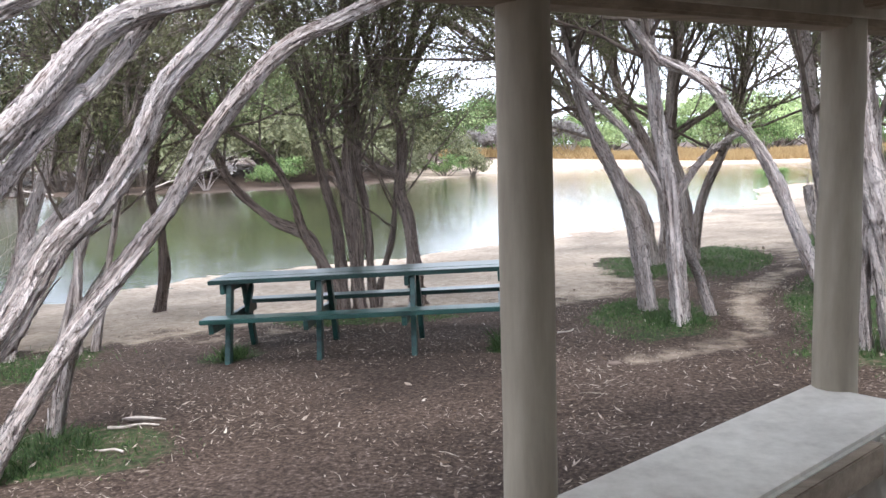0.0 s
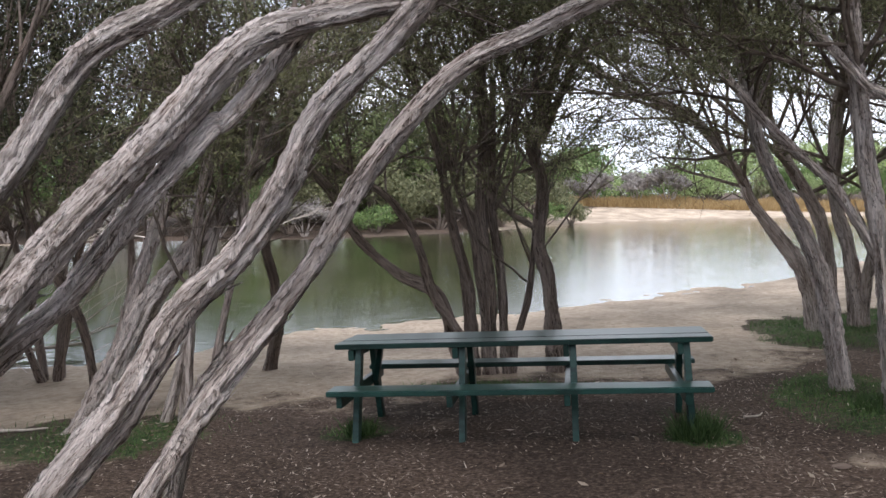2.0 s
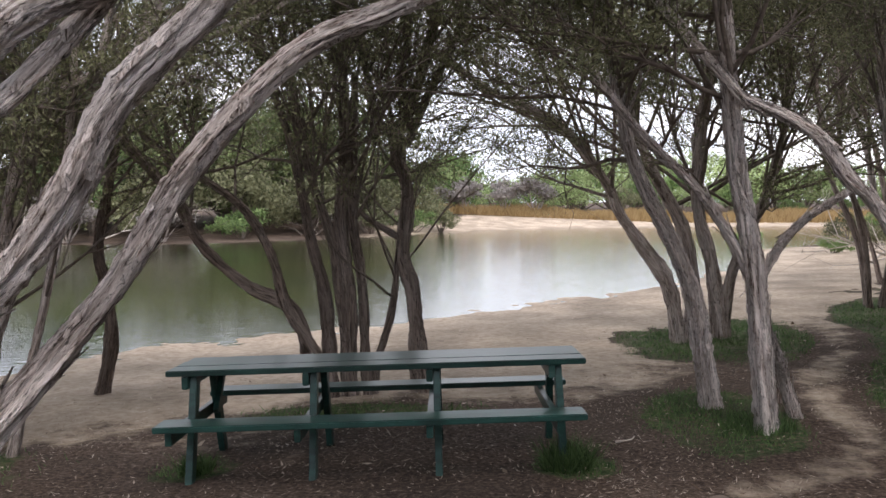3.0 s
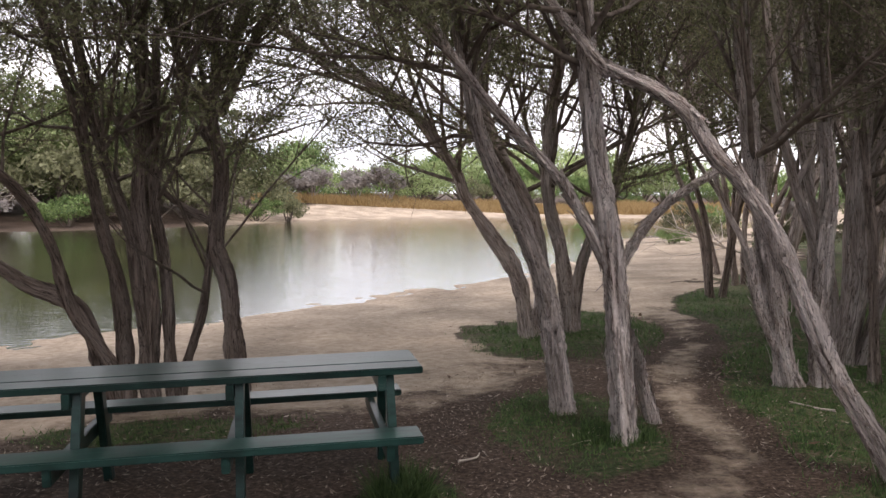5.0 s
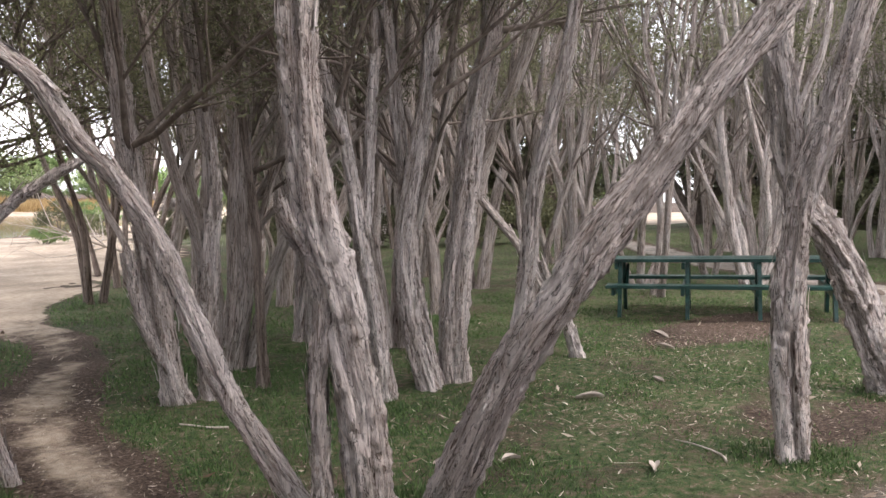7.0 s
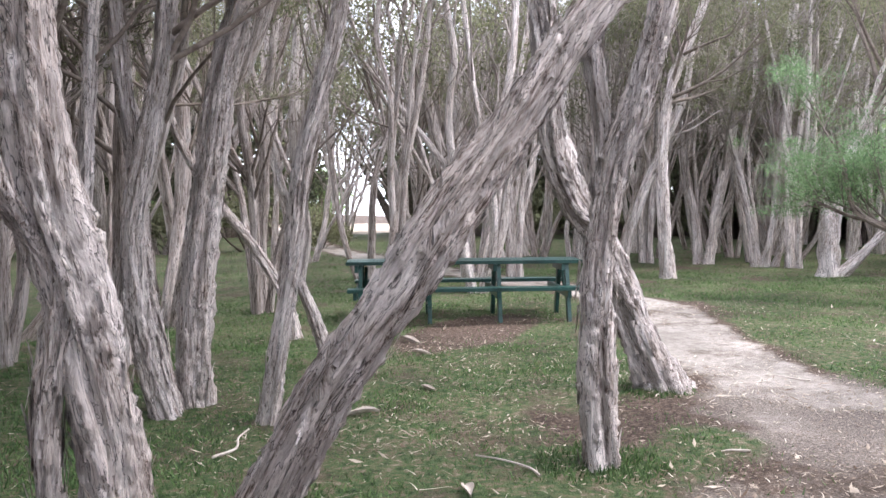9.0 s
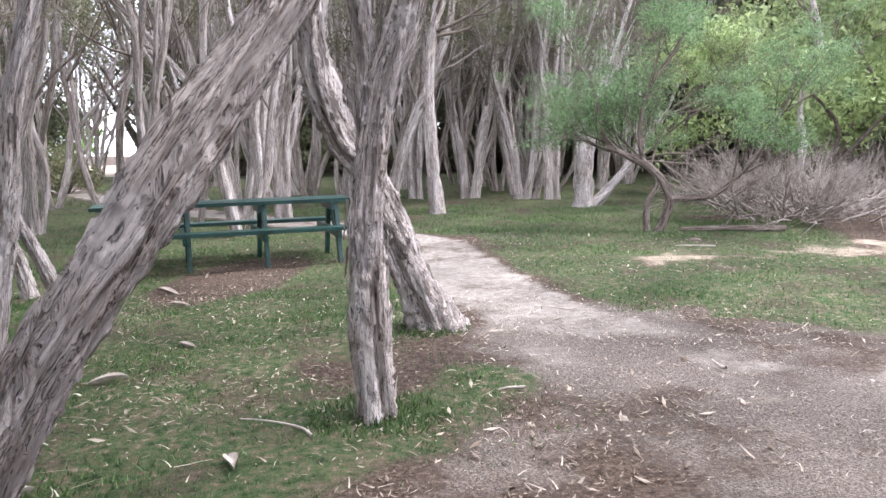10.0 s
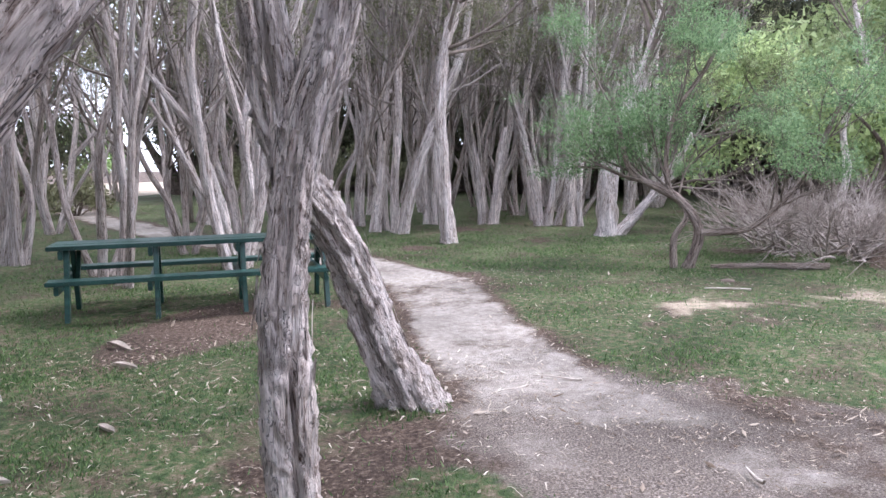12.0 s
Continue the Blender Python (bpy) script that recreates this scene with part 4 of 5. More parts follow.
tree("tea_tree", 25, [([(3.55, 8.07, -0.13), (3.5, 8.11, 0.37), (3.45, 8.15, 0.69), (3.39, 8.2, 1.07), (3.32, 8.26, 1.38), (3.27, 8.3, 1.79), (3.24, 8.32, 2.19), (3.23, 8.33, 2.56), (3.2, 8.4, 3.4)], 0.12, 0.1, True),
                      ([(3.36, 8.22, -0.1), (3.33, 8.24, 0.3), (3.33, 8.25, 0.65), (3.36, 8.22, 1.0)], 0.05, 0.06, False),
                      ([(3.34, 8.24, 1.12), (3.25, 8.27, 1.25), (3.17, 8.3, 1.4)], 0.035, 0.018, False)], "stout pale tea tree with hollowed foot and broken stub", flare=0.15, limbs=9, from_frac=0.75, step=0.03, segs=36, rough=0.27, strips=150, carry=2.2)
tree("leaning_tea_tree", 26, [([(3.86, 7.9, -0.12), (3.82, 7.69, 0.2), (3.82, 7.43, 0.68), (3.88, 7.2, 1.05), (3.96, 7.04, 1.33), (4.14, 6.88, 1.65), (4.3, 6.74, 1.95), (4.48, 6.55, 2.3), (4.65, 6.35, 2.65), (4.9, 6.1, 3.1)], 0.115, 0.085, True)], "thick pale tea tree leaning at an angle over grass", flare=0.12, limbs=9, from_frac=0.8, step=0.03, segs=36, rough=0.24, group="leaning tea trees", strips=150, carry=2.2)
tree("tea_tree", 27, [([(6.11, 9.9, -0.11), (6.11, 9.9, 0.41), (6.13, 9.88, 0.97), (6.17, 9.84, 1.58), (6.21, 9.79, 2.23), (6.29, 9.71, 2.77), (6.31, 9.7, 3.2)], 0.14, 0.09, True),
                      ([(5.76, 9.85, -0.12), (5.65, 9.95, 0.43), (5.59, 10.01, 1.12), (5.64, 9.96, 1.71), (5.71, 9.9, 2.3), (5.74, 9.87, 2.87)], 0.1, 0.06, True),
                      ([(5.9, 9.9, -0.12), (5.75, 10.0, 0.7), (5.7, 10.1, 1.5), (5.6, 10.2, 2.6)], 0.08, 0.05, True)], GREY + " with three stout upright stems", limbs=8, from_frac=0.6, group="tea trees of the grove", strips=150)
tree("tea_tree", 28, [([(5.3, 9.88, -0.13), (5.24, 9.93, 0.45), (5.13, 10.03, 1.22), (5.04, 10.11, 1.88), (4.89, 10.24, 2.5)], 0.085, 0.05, True),
                      ([(5.2, 9.95, -0.13), (5.2, 10.1, 0.7), (5.35, 10.2, 1.6), (5.5, 10.3, 2.8)], 0.07, 0.045, True)], GREY + " with two slender stems", limbs=9, from_frac=0.55, group="tea trees of the grove", strips=150)
tree("tea_tree", 29, [([(4.14, 11.14, -0.21), (4.06, 11.18, 0.32), (3.98, 11.23, 0.89), (3.87, 11.29, 1.55), (3.79, 11.33, 2.16), (3.73, 11.36, 2.75)], 0.12, 0.07, True),
                      ([(4.2, 11.04, -0.2), (3.97, 11.18, 0.32), (3.87, 11.23, 0.63), (3.79, 11.28, 1.04)], 0.06, 0.05, False),
                      ([(4.41, 11.03, -0.19), (4.37, 11.05, 0.32), (4.39, 11.04, 1.05), (4.4, 11.03, 1.67), (4.31, 11.09, 2.43), (4.23, 11.14, 3.18)], 0.1, 0.06, True)], GREY + " with twin stems and shaggy foot", limbs=9, from_frac=0.55, group="tea trees of the grove", strips=150)
tree("tea_tree", 30, [([(4.94, 11.08, -0.18), (4.91, 11.1, 0.61), (4.88, 11.13, 1.26), (4.78, 11.19, 2.21), (4.7, 11.2, 3.0)], 0.05, 0.035, True)], "thin straight dark tea tree on turf", bark=BARK_DARK, limbs=8, from_frac=0.55, group="tea trees of the grove")
tree("tea_tree", 31, [([(5.9, 9.1, -0.09), (5.94, 9.04, 0.54), (5.97, 8.99, 1.04), (6.0, 8.95, 1.64), (6.07, 8.84, 2.25), (6.11, 8.79, 2.53), (6.2, 8.7, 3.4)], 0.075, 0.05, True)], "slender grey tea tree on turf", limbs=9, from_frac=0.65, group="tea trees of the grove", strips=150)
tree("tea_tree", 32, [([(9.0, 10.9, -0.06), (8.95, 11.0, 0.4), (8.7, 11.3, 1.0), (8.3, 11.7, 1.7), (8.0, 12, 2.6)], 0.07, 0.045, True)], "slender crooked tea tree on turf", limbs=9, from_frac=0.6, group="tea trees of the grove", strips=150)
tree("tea_tree", 33, [([(5.85, 6.84, -0.02), (5.85, 6.88, 0.51), (5.84, 6.9, 0.98), (5.85, 6.87, 1.41), (5.86, 6.82, 1.7), (5.87, 6.75, 1.92), (5.89, 6.68, 2.2), (5.95, 6.55, 2.9)], 0.128, 0.085, True),
                      ([(5.85, 6.88, 1.35), (5.85, 6.89, 1.6), (5.85, 6.9, 1.84), (5.83, 6.95, 2.15), (5.8, 7.05, 2.9)], 0.075, 0.055, True)], "shaggy grey tea tree forking at head height", limbs=8, from_frac=0.75, step=0.03, segs=36, rough=0.25, flare=0.25, strips=150, carry=2.2)
tree("leaning_tea_tree", 34, [([(7.93, 6.8, 0.04), (7.89, 6.98, 0.4), (7.87, 7.17, 0.86), (7.84, 7.38, 1.29), (7.81, 7.55, 1.54), (7.79, 7.72, 2.0), (7.78, 7.78, 2.49), (7.8, 7.9, 3.3)], 0.17, 0.11, True)], "stout leaning tea tree with a broad ridged foot beside a path", limbs=9, from_frac=0.75, step=0.03, segs=36, rough=0.3, flare=0.7, group="leaning tea trees", strips=150)
tree("tea_tree", 35, [([(17.52, 8.09, 0.3), (17.5, 8.21, 1.35), (17.49, 8.29, 2.75), (17.5, 8.17, 4.02), (17.56, 7.79, 5.07)], 0.16, 0.09, True)], "straight pale tea tree on turf", limbs=10, from_frac=0.5, segs=14, step=0.1, group="tea trees of the grove")
tree("tea_tree", 36, [([(18.94, 5.28, 0.43), (18.94, 5.28, 1.64), (18.9, 5.0, 2.6), (18.8, 4.6, 3.8)], 0.25, 0.12, True), ([(19.0, 5.1, 0.43), (19.2, 4.6, 1.0), (19.3, 4.1, 1.7)], 0.13, 0.06, True)], "stout pale tea tree with a low side stem", limbs=10, from_frac=0.5, segs=14, step=0.1, group="tea trees of the grove")


for seed, stems, words in [
    (51, [([(19.79, 10.03, 0.31), (19.81, 9.93, 1.52), (19.83, 9.87, 2.71), (19.84, 9.8, 4.35)], 0.12, 0.08, True), ([(19.7, 9.57, 0.32), (19.7, 9.6, 1.4), (19.71, 9.54, 2.7), (19.7, 9.59, 4.33)], 0.11, 0.08, True), ([(19.4, 9.35, 0.32), (19.36, 9.05, 1.64), (19.4, 8.59, 2.91), (19.46, 8.19, 4.05), (19.48, 8.08, 4.9)], 0.13, 0.07, True)], " with one of three stems leaning"),
    (52, [([(21.87, 8.01, 0.44), (21.85, 8.11, 1.41), (21.82, 8.38, 2.72), (21.8, 8.55, 3.76)], 0.12, 0.07, True), ([(21.79, 7.75, 0.44), (21.8, 7.6, 2.07), (21.82, 7.39, 3.5), (21.83, 7.27, 5.17)], 0.14, 0.08, True)], " with two stems parting narrowly"),
    (53, [([(21.25, 6.68, 0.46), (21.25, 6.78, 1.16), (21.23, 7.08, 2.43), (21.2, 7.4, 3.44), (21.2, 7.5, 4.6)], 0.12, 0.06, True), ([(21.3, 6.5, 0.46), (21.3, 6.35, 1.6), (21.3, 6.3, 3.0), (21.3, 6.0, 4.6)], 0.12, 0.06, True), ([(21.4, 6.3, 0.46), (21.5, 6.0, 1.7), (21.5, 5.7, 3.2)], 0.1, 0.06, True)], " fanning into three bare stems"),
    (54, [([(26.11, 6.61, 0.61), (26.1, 6.92, 2.53), (26.11, 6.62, 4.73), (26.12, 6.17, 6.12)], 0.15, 0.08, True), ([(26.45, 6.1, 0.64), (26.45, 6.04, 2.22), (26.45, 6.22, 3.98), (26.45, 6.08, 5.4)], 0.15, 0.08, True)], " with two upright stems"),
    (55, [([(21.84, 14.67, 0.24), (21.71, 14.95, 1.22), (21.51, 15.37, 2.56), (21.3, 15.8, 4.0)], 0.16, 0.08, True), ([(21.45, 12.77, 0.28), (21.26, 13.29, 1.63), (21.08, 13.72, 3.05), (20.97, 13.98, 4.19)], 0.16, 0.08, True)], " with two stems leaning the same way"),
    (56, [([(15.92, 11.54, 0.15), (15.83, 11.75, 1.2), (15.71, 12.02, 2.04), (15.5, 12.3, 3.4)], 0.14, 0.08, True), ([(16.1, 11.4, 0.15), (16.15, 11.2, 1.5), (16.1, 11.1, 3.2)], 0.09, 0.06, True)], " leaning beside a table"),
    (57, [([(23.49, 12.82, 0.34), (23.27, 13.46, 2.09), (23.03, 14.08, 3.78), (22.96, 14.25, 4.9)], 0.17, 0.09, True)], " leaning over turf"),
    (58, [([(27.71, 10.18, 0.55), (27.66, 10.44, 1.9), (27.58, 10.86, 3.43), (27.53, 11.11, 4.61)], 0.16, 0.09, True), ([(31.87, 5.66, 0.82), (31.87, 5.49, 2.4), (31.86, 4.93, 3.77)], 0.17, 0.1, True)], " standing far back in the grove")]:
    tree("tea_tree", seed, stems, GREY + words, limbs=7, limb_len=1.6, kids=(4, 3), leaf=(8, 0.095), spread=0.2, from_frac=0.4, segs=12, step=0.12, group="tea trees of the grove", leaf_above=3.2, limb_mat=TWIG_PALE, wide=0.4)
tree("broken_stem", 59, [([(7.67, 9.65, -0.05), (7.6, 9.75, 0.3), (7.54, 9.82, 0.52), (7.44, 9.97, 0.9)], 0.07, 0.04, False)], "short broken tea tree stem propped in turf", category="stump", strips=40)


# ---- the grove: many-stemmed trees, repeated ----
def grove_tree(seed, stems, height, label, mat=None, leaf=(8, 0.095), spread_out=0.3):
    """A cluster of bare pale stems that split high up, with leaves only in the top."""
    rng = np.random.default_rng(seed)
    st = []
    turn = rng.uniform(0, 6.28)
    for s in range(stems):
        a = turn + s * 6.28 / stems + rng.uniform(-0.5, 0.5)
        out = rng.uniform(0.15, 1.0) * spread_out
        pts, p = [], np.array([math.cos(a) * 0.14, math.sin(a) * 0.14, 0.0])
        d = np.array([math.cos(a) * out, math.sin(a) * out, 1.0])
        for k in range(6):
            pts.append(tuple(p))
            p = p + unit(d + rng.normal(0, 0.11, 3)) * height * 0.72 / 5
        r = rng.uniform(0.065, 0.13)
        st.append((pts, r, r * 0.5, True))
        if rng.uniform() < 0.6:
            q = np.array(pts[2])
            w = unit(np.array([rng.normal(0, 0.4), rng.normal(0, 0.4), 1.0]))
            st.append(([tuple(q), tuple(q + w * height * 0.2 + rng.normal(0, 0.06, 3)), tuple(q + w * height * 0.42)], r * 0.6, r * 0.35, True))
    return tree("tea_tree", seed + 500, st, label, limbs=4, limb_len=height * 0.22, level=2, kids=(3, 3), leaf=leaf, spread=0.2, from_frac=0.35, segs=9, step=0.2, rough=0.16, group="tea trees of the grove", bark=mat, carry=0.7, flare=0.3, leaf_above=height * 0.55, limb_mat=TWIG_PALE if mat is None else None, wide=0.2)


variants = [grove_tree(60, 4, 7.4, GREY + " in a dense grove"), grove_tree(61, 3, 7.0, "grey-brown stringy-barked tea tree, darkened for the shade of a dense grove", BARK_MID), grove_tree(62, 5, 7.8, GREY + " in a dense grove"),
            grove_tree(63, 2, 7.2, "grey-brown stringy-barked tea tree, darkened for the shade of a dense grove", BARK_MID), grove_tree(64, 4, 6.6, "grey-brown stringy-barked tea tree, darkened for the shade of a dense grove", BARK_MID), grove_tree(65, 3, 7.8, "grey-brown stringy-barked tea tree, darkened for the shade of a dense grove", BARK_MID)]
spots = [(21.3, 10.7), (20.2, 9.9), (22.6, 8.0), (22.7, 6.75), (25.5, 6.4), (26.6, 6.1), (27.5, 6.9), (18.8, 13.6), (18.2, 12.2), (19.5, 17.1), (26.1, 7.9), (29, 5.9), (7.2, 11.6), (6.6, 12.8), (7.8, 13.6), (9.4, 13.0), (5.9, 13.2), (8.6, 15.5), (6.8, 15.2),
         (10.9, 12.6), (11.8, 14.8), (13.4, 12.2), (14.4, 14.6), (12.6, 17), (9.8, 18), (16, 12.4), (16.6, 16.5), (14.8, 18.8), (5.2, 12.0), (7.4, 17.8), (11, 20.5), (13.5, 22), (17.5, 21.5), (22.5, 15.5), (23, 12.2), (25.5, 10), (28, 9), (31, 8.5), (26.5, 13.5),
         (30.5, 12), (28, 17), (31, 6), (34, 7), (24.5, 4.6), (27, 3.6), (30.5, 3.8), (29.5, 22), (33.5, 24), (21, 23.5), (25, 26), (20.2, 26.8), (16.5, 26), (21.8, 9.2), (23.6, 9.4), (24.3, 7.4), (21.2, 5.9), (23.9, 5.8), (22.0, 11.8), (24.8, 11.4), (20.6, 13.2), (16.8, 10.9), (27.2, 5.0), (14.2, 10.8), (12.6, 11.6)]
rng0 = np.random.default_rng(77)
first = set()
for i, (x, y) in enumerate(spots):
    v = int(rng0.integers(0, 6))
    m = Matrix.Translation((x, y, ground_z(x, y) - 0.05)) @ pose(0, 0, 0, 0, 0, rng0.uniform(0, 360)) @ Matrix.Scale(rng0.uniform(0.85, 1.15), 4)
    if v not in first:
        first.add(v)
        variants[v].matrix_basis = m
    else:
        copy_thing(variants[v], m)
# low dark trees on the pond's near bank and round the place
for x, y, v, s in [(-8.6, 9.2, 4, 0.8), (-10.5, 10.2, 4, 0.85), (-9.4, 7.0, 4, 0.9), (-12.5, 8.0, 2, 0.9), (-6.2, 5.6, 0, 0.85), (-8.5, 3.5, 4, 1), (-7, -1, 2, 1), (-3, -5, 0, 1), (3, -7, 5, 1), (9, -6, 2, 1), (14, -5, 0, 1), (-14, 3, 4, 1), (20, -7, 2, 1.1), (26, -8, 5, 1.1), (-13, -6, 0, 1), (-20, 1, 2, 1)]:
    copy_thing(variants[v], Matrix.Translation((x, y, ground_z(x, y) - 0.05)) @ pose(0, 0, 0, 0, 0, x * 57) @ Matrix.Scale(s, 4))


# dense low-crowned trees that close the view behind the leaning trunks and behind the grove
dense = tree("dense_tea_tree", 90, [([(0.1, 0, 0), (0.25, 0.1, 1.2), (0.5, 0.2, 2.4), (0.9, 0.3, 3.6)], 0.06, 0.035, True), ([(-0.1, 0, 0), (-0.3, 0.1, 0.9), (-0.7, 0.0, 1.9), (-1.0, 0.2, 3.0)], 0.05, 0.03, True), ([(0, -0.1, 0), (0.0, -0.3, 1.0), (-0.1, -0.7, 2.1), (0.1, -1.0, 3.3)], 0.055, 0.03, True)],
             "dark bushy tea tree with a thick twiggy crown", limbs=8, limb_len=1.8, kids=(6, 5), leaf=(9, 0.08), spread=0.18, from_frac=0.55, segs=10, step=0.14, bark=BARK_DARK, flare=0.3, group="dense tea trees")
dense_spots = [(9.5, 24, 1.25), (12.5, 28, 1.4), (8.2, 20.8, 1.15), (15, 33, 1.5), (6.9, 18.6, 1.1), (-11.5, 9.2, 1.05), (-10.5, 6.4, 1.05), (36, 9, 1.6), (33.5, 3.5, 1.5), (24, 21, 1.3), (29, 25.5, 1.4), (19, 24.5, 1.3), (14.5, 25.5, 1.1), (10.5, 23.2, 0.9)]
for i, (x, y, s) in enumerate(dense_spots):
    m = Matrix.Translation((x, y, ground_z(x, y) - 0.05)) @ pose(0, 0, 0, 0, 0, i * 77) @ Matrix.Scale(s, 4)
    if i == 0:
        dense.matrix_basis = m
    else:
        copy_thing(dense, m)


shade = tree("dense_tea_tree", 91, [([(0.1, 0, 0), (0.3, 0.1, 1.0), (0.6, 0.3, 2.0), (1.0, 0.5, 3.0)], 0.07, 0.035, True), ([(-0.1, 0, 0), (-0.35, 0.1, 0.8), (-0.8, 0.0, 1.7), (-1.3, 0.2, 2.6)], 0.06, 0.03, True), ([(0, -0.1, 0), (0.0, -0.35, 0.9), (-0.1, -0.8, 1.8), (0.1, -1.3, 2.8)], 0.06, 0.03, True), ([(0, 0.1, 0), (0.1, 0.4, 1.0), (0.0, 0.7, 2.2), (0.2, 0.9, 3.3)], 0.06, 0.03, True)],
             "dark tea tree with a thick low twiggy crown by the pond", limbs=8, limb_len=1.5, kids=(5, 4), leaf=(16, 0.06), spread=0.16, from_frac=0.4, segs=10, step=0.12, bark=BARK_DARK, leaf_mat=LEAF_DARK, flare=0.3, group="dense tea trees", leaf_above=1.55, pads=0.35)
for i, (x, y, s) in enumerate([(-5.6, 10.4, 1.0), (-6.9, 11.2, 1.1), (-6.6, 9.3, 1.15), (-8.0, 10.0, 1.2), (-7.0, 7.4, 1.0), (-8.6, 8.4, 1.2), (-5.6, 7.2, 1.0), (-9.8, 11.6, 1.3), (-11.5, 10.4, 1.4)]):
    m = Matrix.Translation((x, y, ground_z(x, y) - 0.05)) @ pose(0, 0, 0, 0, 0, i * 77) @ Matrix.Scale(s, 4)
    if i == 0:
        shade.matrix_basis = m
    else:
        copy_thing(shade, m)


# ---- bushes ----
def bush(name, seed, height, width, mat, label, leaf_size=0.2, clumps=55, per=30, lobes=7, group="", bark=None, spread=0.24):
    """Stems from one foot under an uneven crown of leafy clumps with gaps."""
    rng = np.random.default_rng(seed)
    ob = new(name)
    tagged(ob, label, "bush", group)
    bl, tips = Build(), []
    heads = [(rng.uniform(-0.5, 0.5) * width, rng.uniform(-0.5, 0.5) * width, rng.uniform(0.2, 0.8) * height, rng.uniform(0.24, 0.4)) for _ in range(lobes)]
    for hx, hy, hz, hr in heads:
        mid = np.array([hx * 0.45, hy * 0.45, hz * 0.5]) + rng.normal(0, 0.06 * width, 3)
        line, place = spline([(hx * 0.1, hy * 0.1, -0.1), mid, (hx, hy, hz)], height * 0.1)
        tube(bl, line, 0.02 * height * (1.2 - place), 6, 0.0, rng)
    cs = []
    for k in range(clumps):
        hx, hy, hz, hr = heads[k % lobes]
        d = unit(rng.normal(0, 1, 3))
        if d[2] < -0.4:
            d[2] *= -0.5
        cs.append(np.array([hx, hy, hz]) + d * hr * np.array([width, width, height * 0.8]) * rng.uniform(0.55, 1.05) * 0.8)
    cs = np.array(cs)
    cs[:, 2] = np.maximum(cs[:, 2], 0.08 * height)
    bf = Build()
    leaves(bf, rng, cs, np.array([spread, spread, spread * 0.6]) * height * 0.33, per, leaf_size, 0.55)
    child("framework", bl.mesh("framework", bark or TWIG), ob, "thin stems")
    child("foliage", bf.mesh("foliage", mat, False), ob)
    return ob


far_kinds = [bush("bush", 201, 3.6, 5.0, LEAF_GREEN, "rounded green bush on the far bank", 0.26, 100, 28, 9, "bushes on the far bank"),
             bush("bush", 202, 4.4, 5.5, LEAF_GREEN, "tall green bush on the far bank", 0.27, 110, 28, 10, "bushes on the far bank"),
             bush("bush", 203, 5.2, 6.5, LEAF_YELLOW, "broad yellow-green bush on the far bank", 0.29, 110, 28, 11, "bushes on the far bank"),
             bush("bush", 204, 4.2, 5.0, LEAF, "dark grey-green bush on the far bank", 0.26, 100, 28, 9, "bushes on the far bank")]
rngb = np.random.default_rng(31)
placed = set()


def put_far(k, x, y, s, turn):
    m = Matrix.Translation((x, y, ground_z(x, y) - 0.1)) @ pose(0, 0, 0, 0, 0, turn) @ Matrix.Scale(s, 4)
    if k not in placed:
        placed.add(k)
        far_kinds[k].matrix_basis = m
    else:
        copy_thing(far_kinds[k], m)


for row, (y0, lo, hi, gap, s0) in enumerate([(87, -14, 60, 5.5, 0.75), (95, -30, 75, 5.5, 1.15), (105, -45, 90, 7.0, 1.5), (120, -70, 120, 10.0, 1.9)]):
    x = lo
    while x < hi:
        k = int(rngb.choice([0, 1, 2, 3], p=[0.38, 0.33, 0.26, 0.03]))
        put_far(k, x, y0 + rngb.uniform(-2.5, 2.5) + (0 if x < 34 else (x - 34) * -0.5), s0 * rngb.uniform(0.75, 1.25), rngb.uniform(0, 360))
        x += gap * rngb.uniform(0.6, 1.2)
for x, y, k, s in [(-4.6, 64.5, 3, 0.85), (-6.5, 62.5, 0, 0.8), (-9, 59.5, 3, 1.4), (-8, 68, 3, 1.7), (-12.5, 56, 3, 1.5), (-11, 62, 3, 2.2), (-15.5, 52, 0, 0.9), (-17, 56, 3, 2.2), (-21, 51, 3, 1.6), (-25, 53, 1, 1.9), (-29, 50, 3, 1.7), (-34, 51, 3, 2.0), (-40, 48, 1, 1.8), (-47, 42, 3, 1.3), (-55, 40, 3, 1.6), (-23, 60, 2, 1.6), (-33, 60, 3, 1.8), (-45, 55, 2, 1.7), (-64, 45, 3, 2),
                 (14, 52.5, 0, 0.45), (20, 53, 3, 0.7), (25, 60, 0, 0.8), (30, 50, 3, 0.9), (36, 58, 1, 1.0), (44, 52, 2, 1.1), (52, 46, 3, 1.2), (58, 40, 1, 1.2), (64, 33, 3, 1.2), (70, 24, 1, 1.3), (70, 14, 3, 1.3), (68, 4, 2, 1.4), (62, -6, 1, 1.4), (52, -14, 3, 1.5), (40, -18, 1, 1.5), (13.2, 37.5, 0, 0.35), (16, 40, 3, 0.45)]:
    put_far(k, x, y, s, x * 31)
grey = bush("bare_bush", 205, 3.2, 2.6, LEAF_GREY, "pale grey twiggy bush on the far bank", 0.26, 60, 34, 7, "bare grey bushes", DEAD_TWIG)
grey.matrix_basis = Matrix.Translation((-3.6, 81.5, ground_z(-3.6, 81.5)))
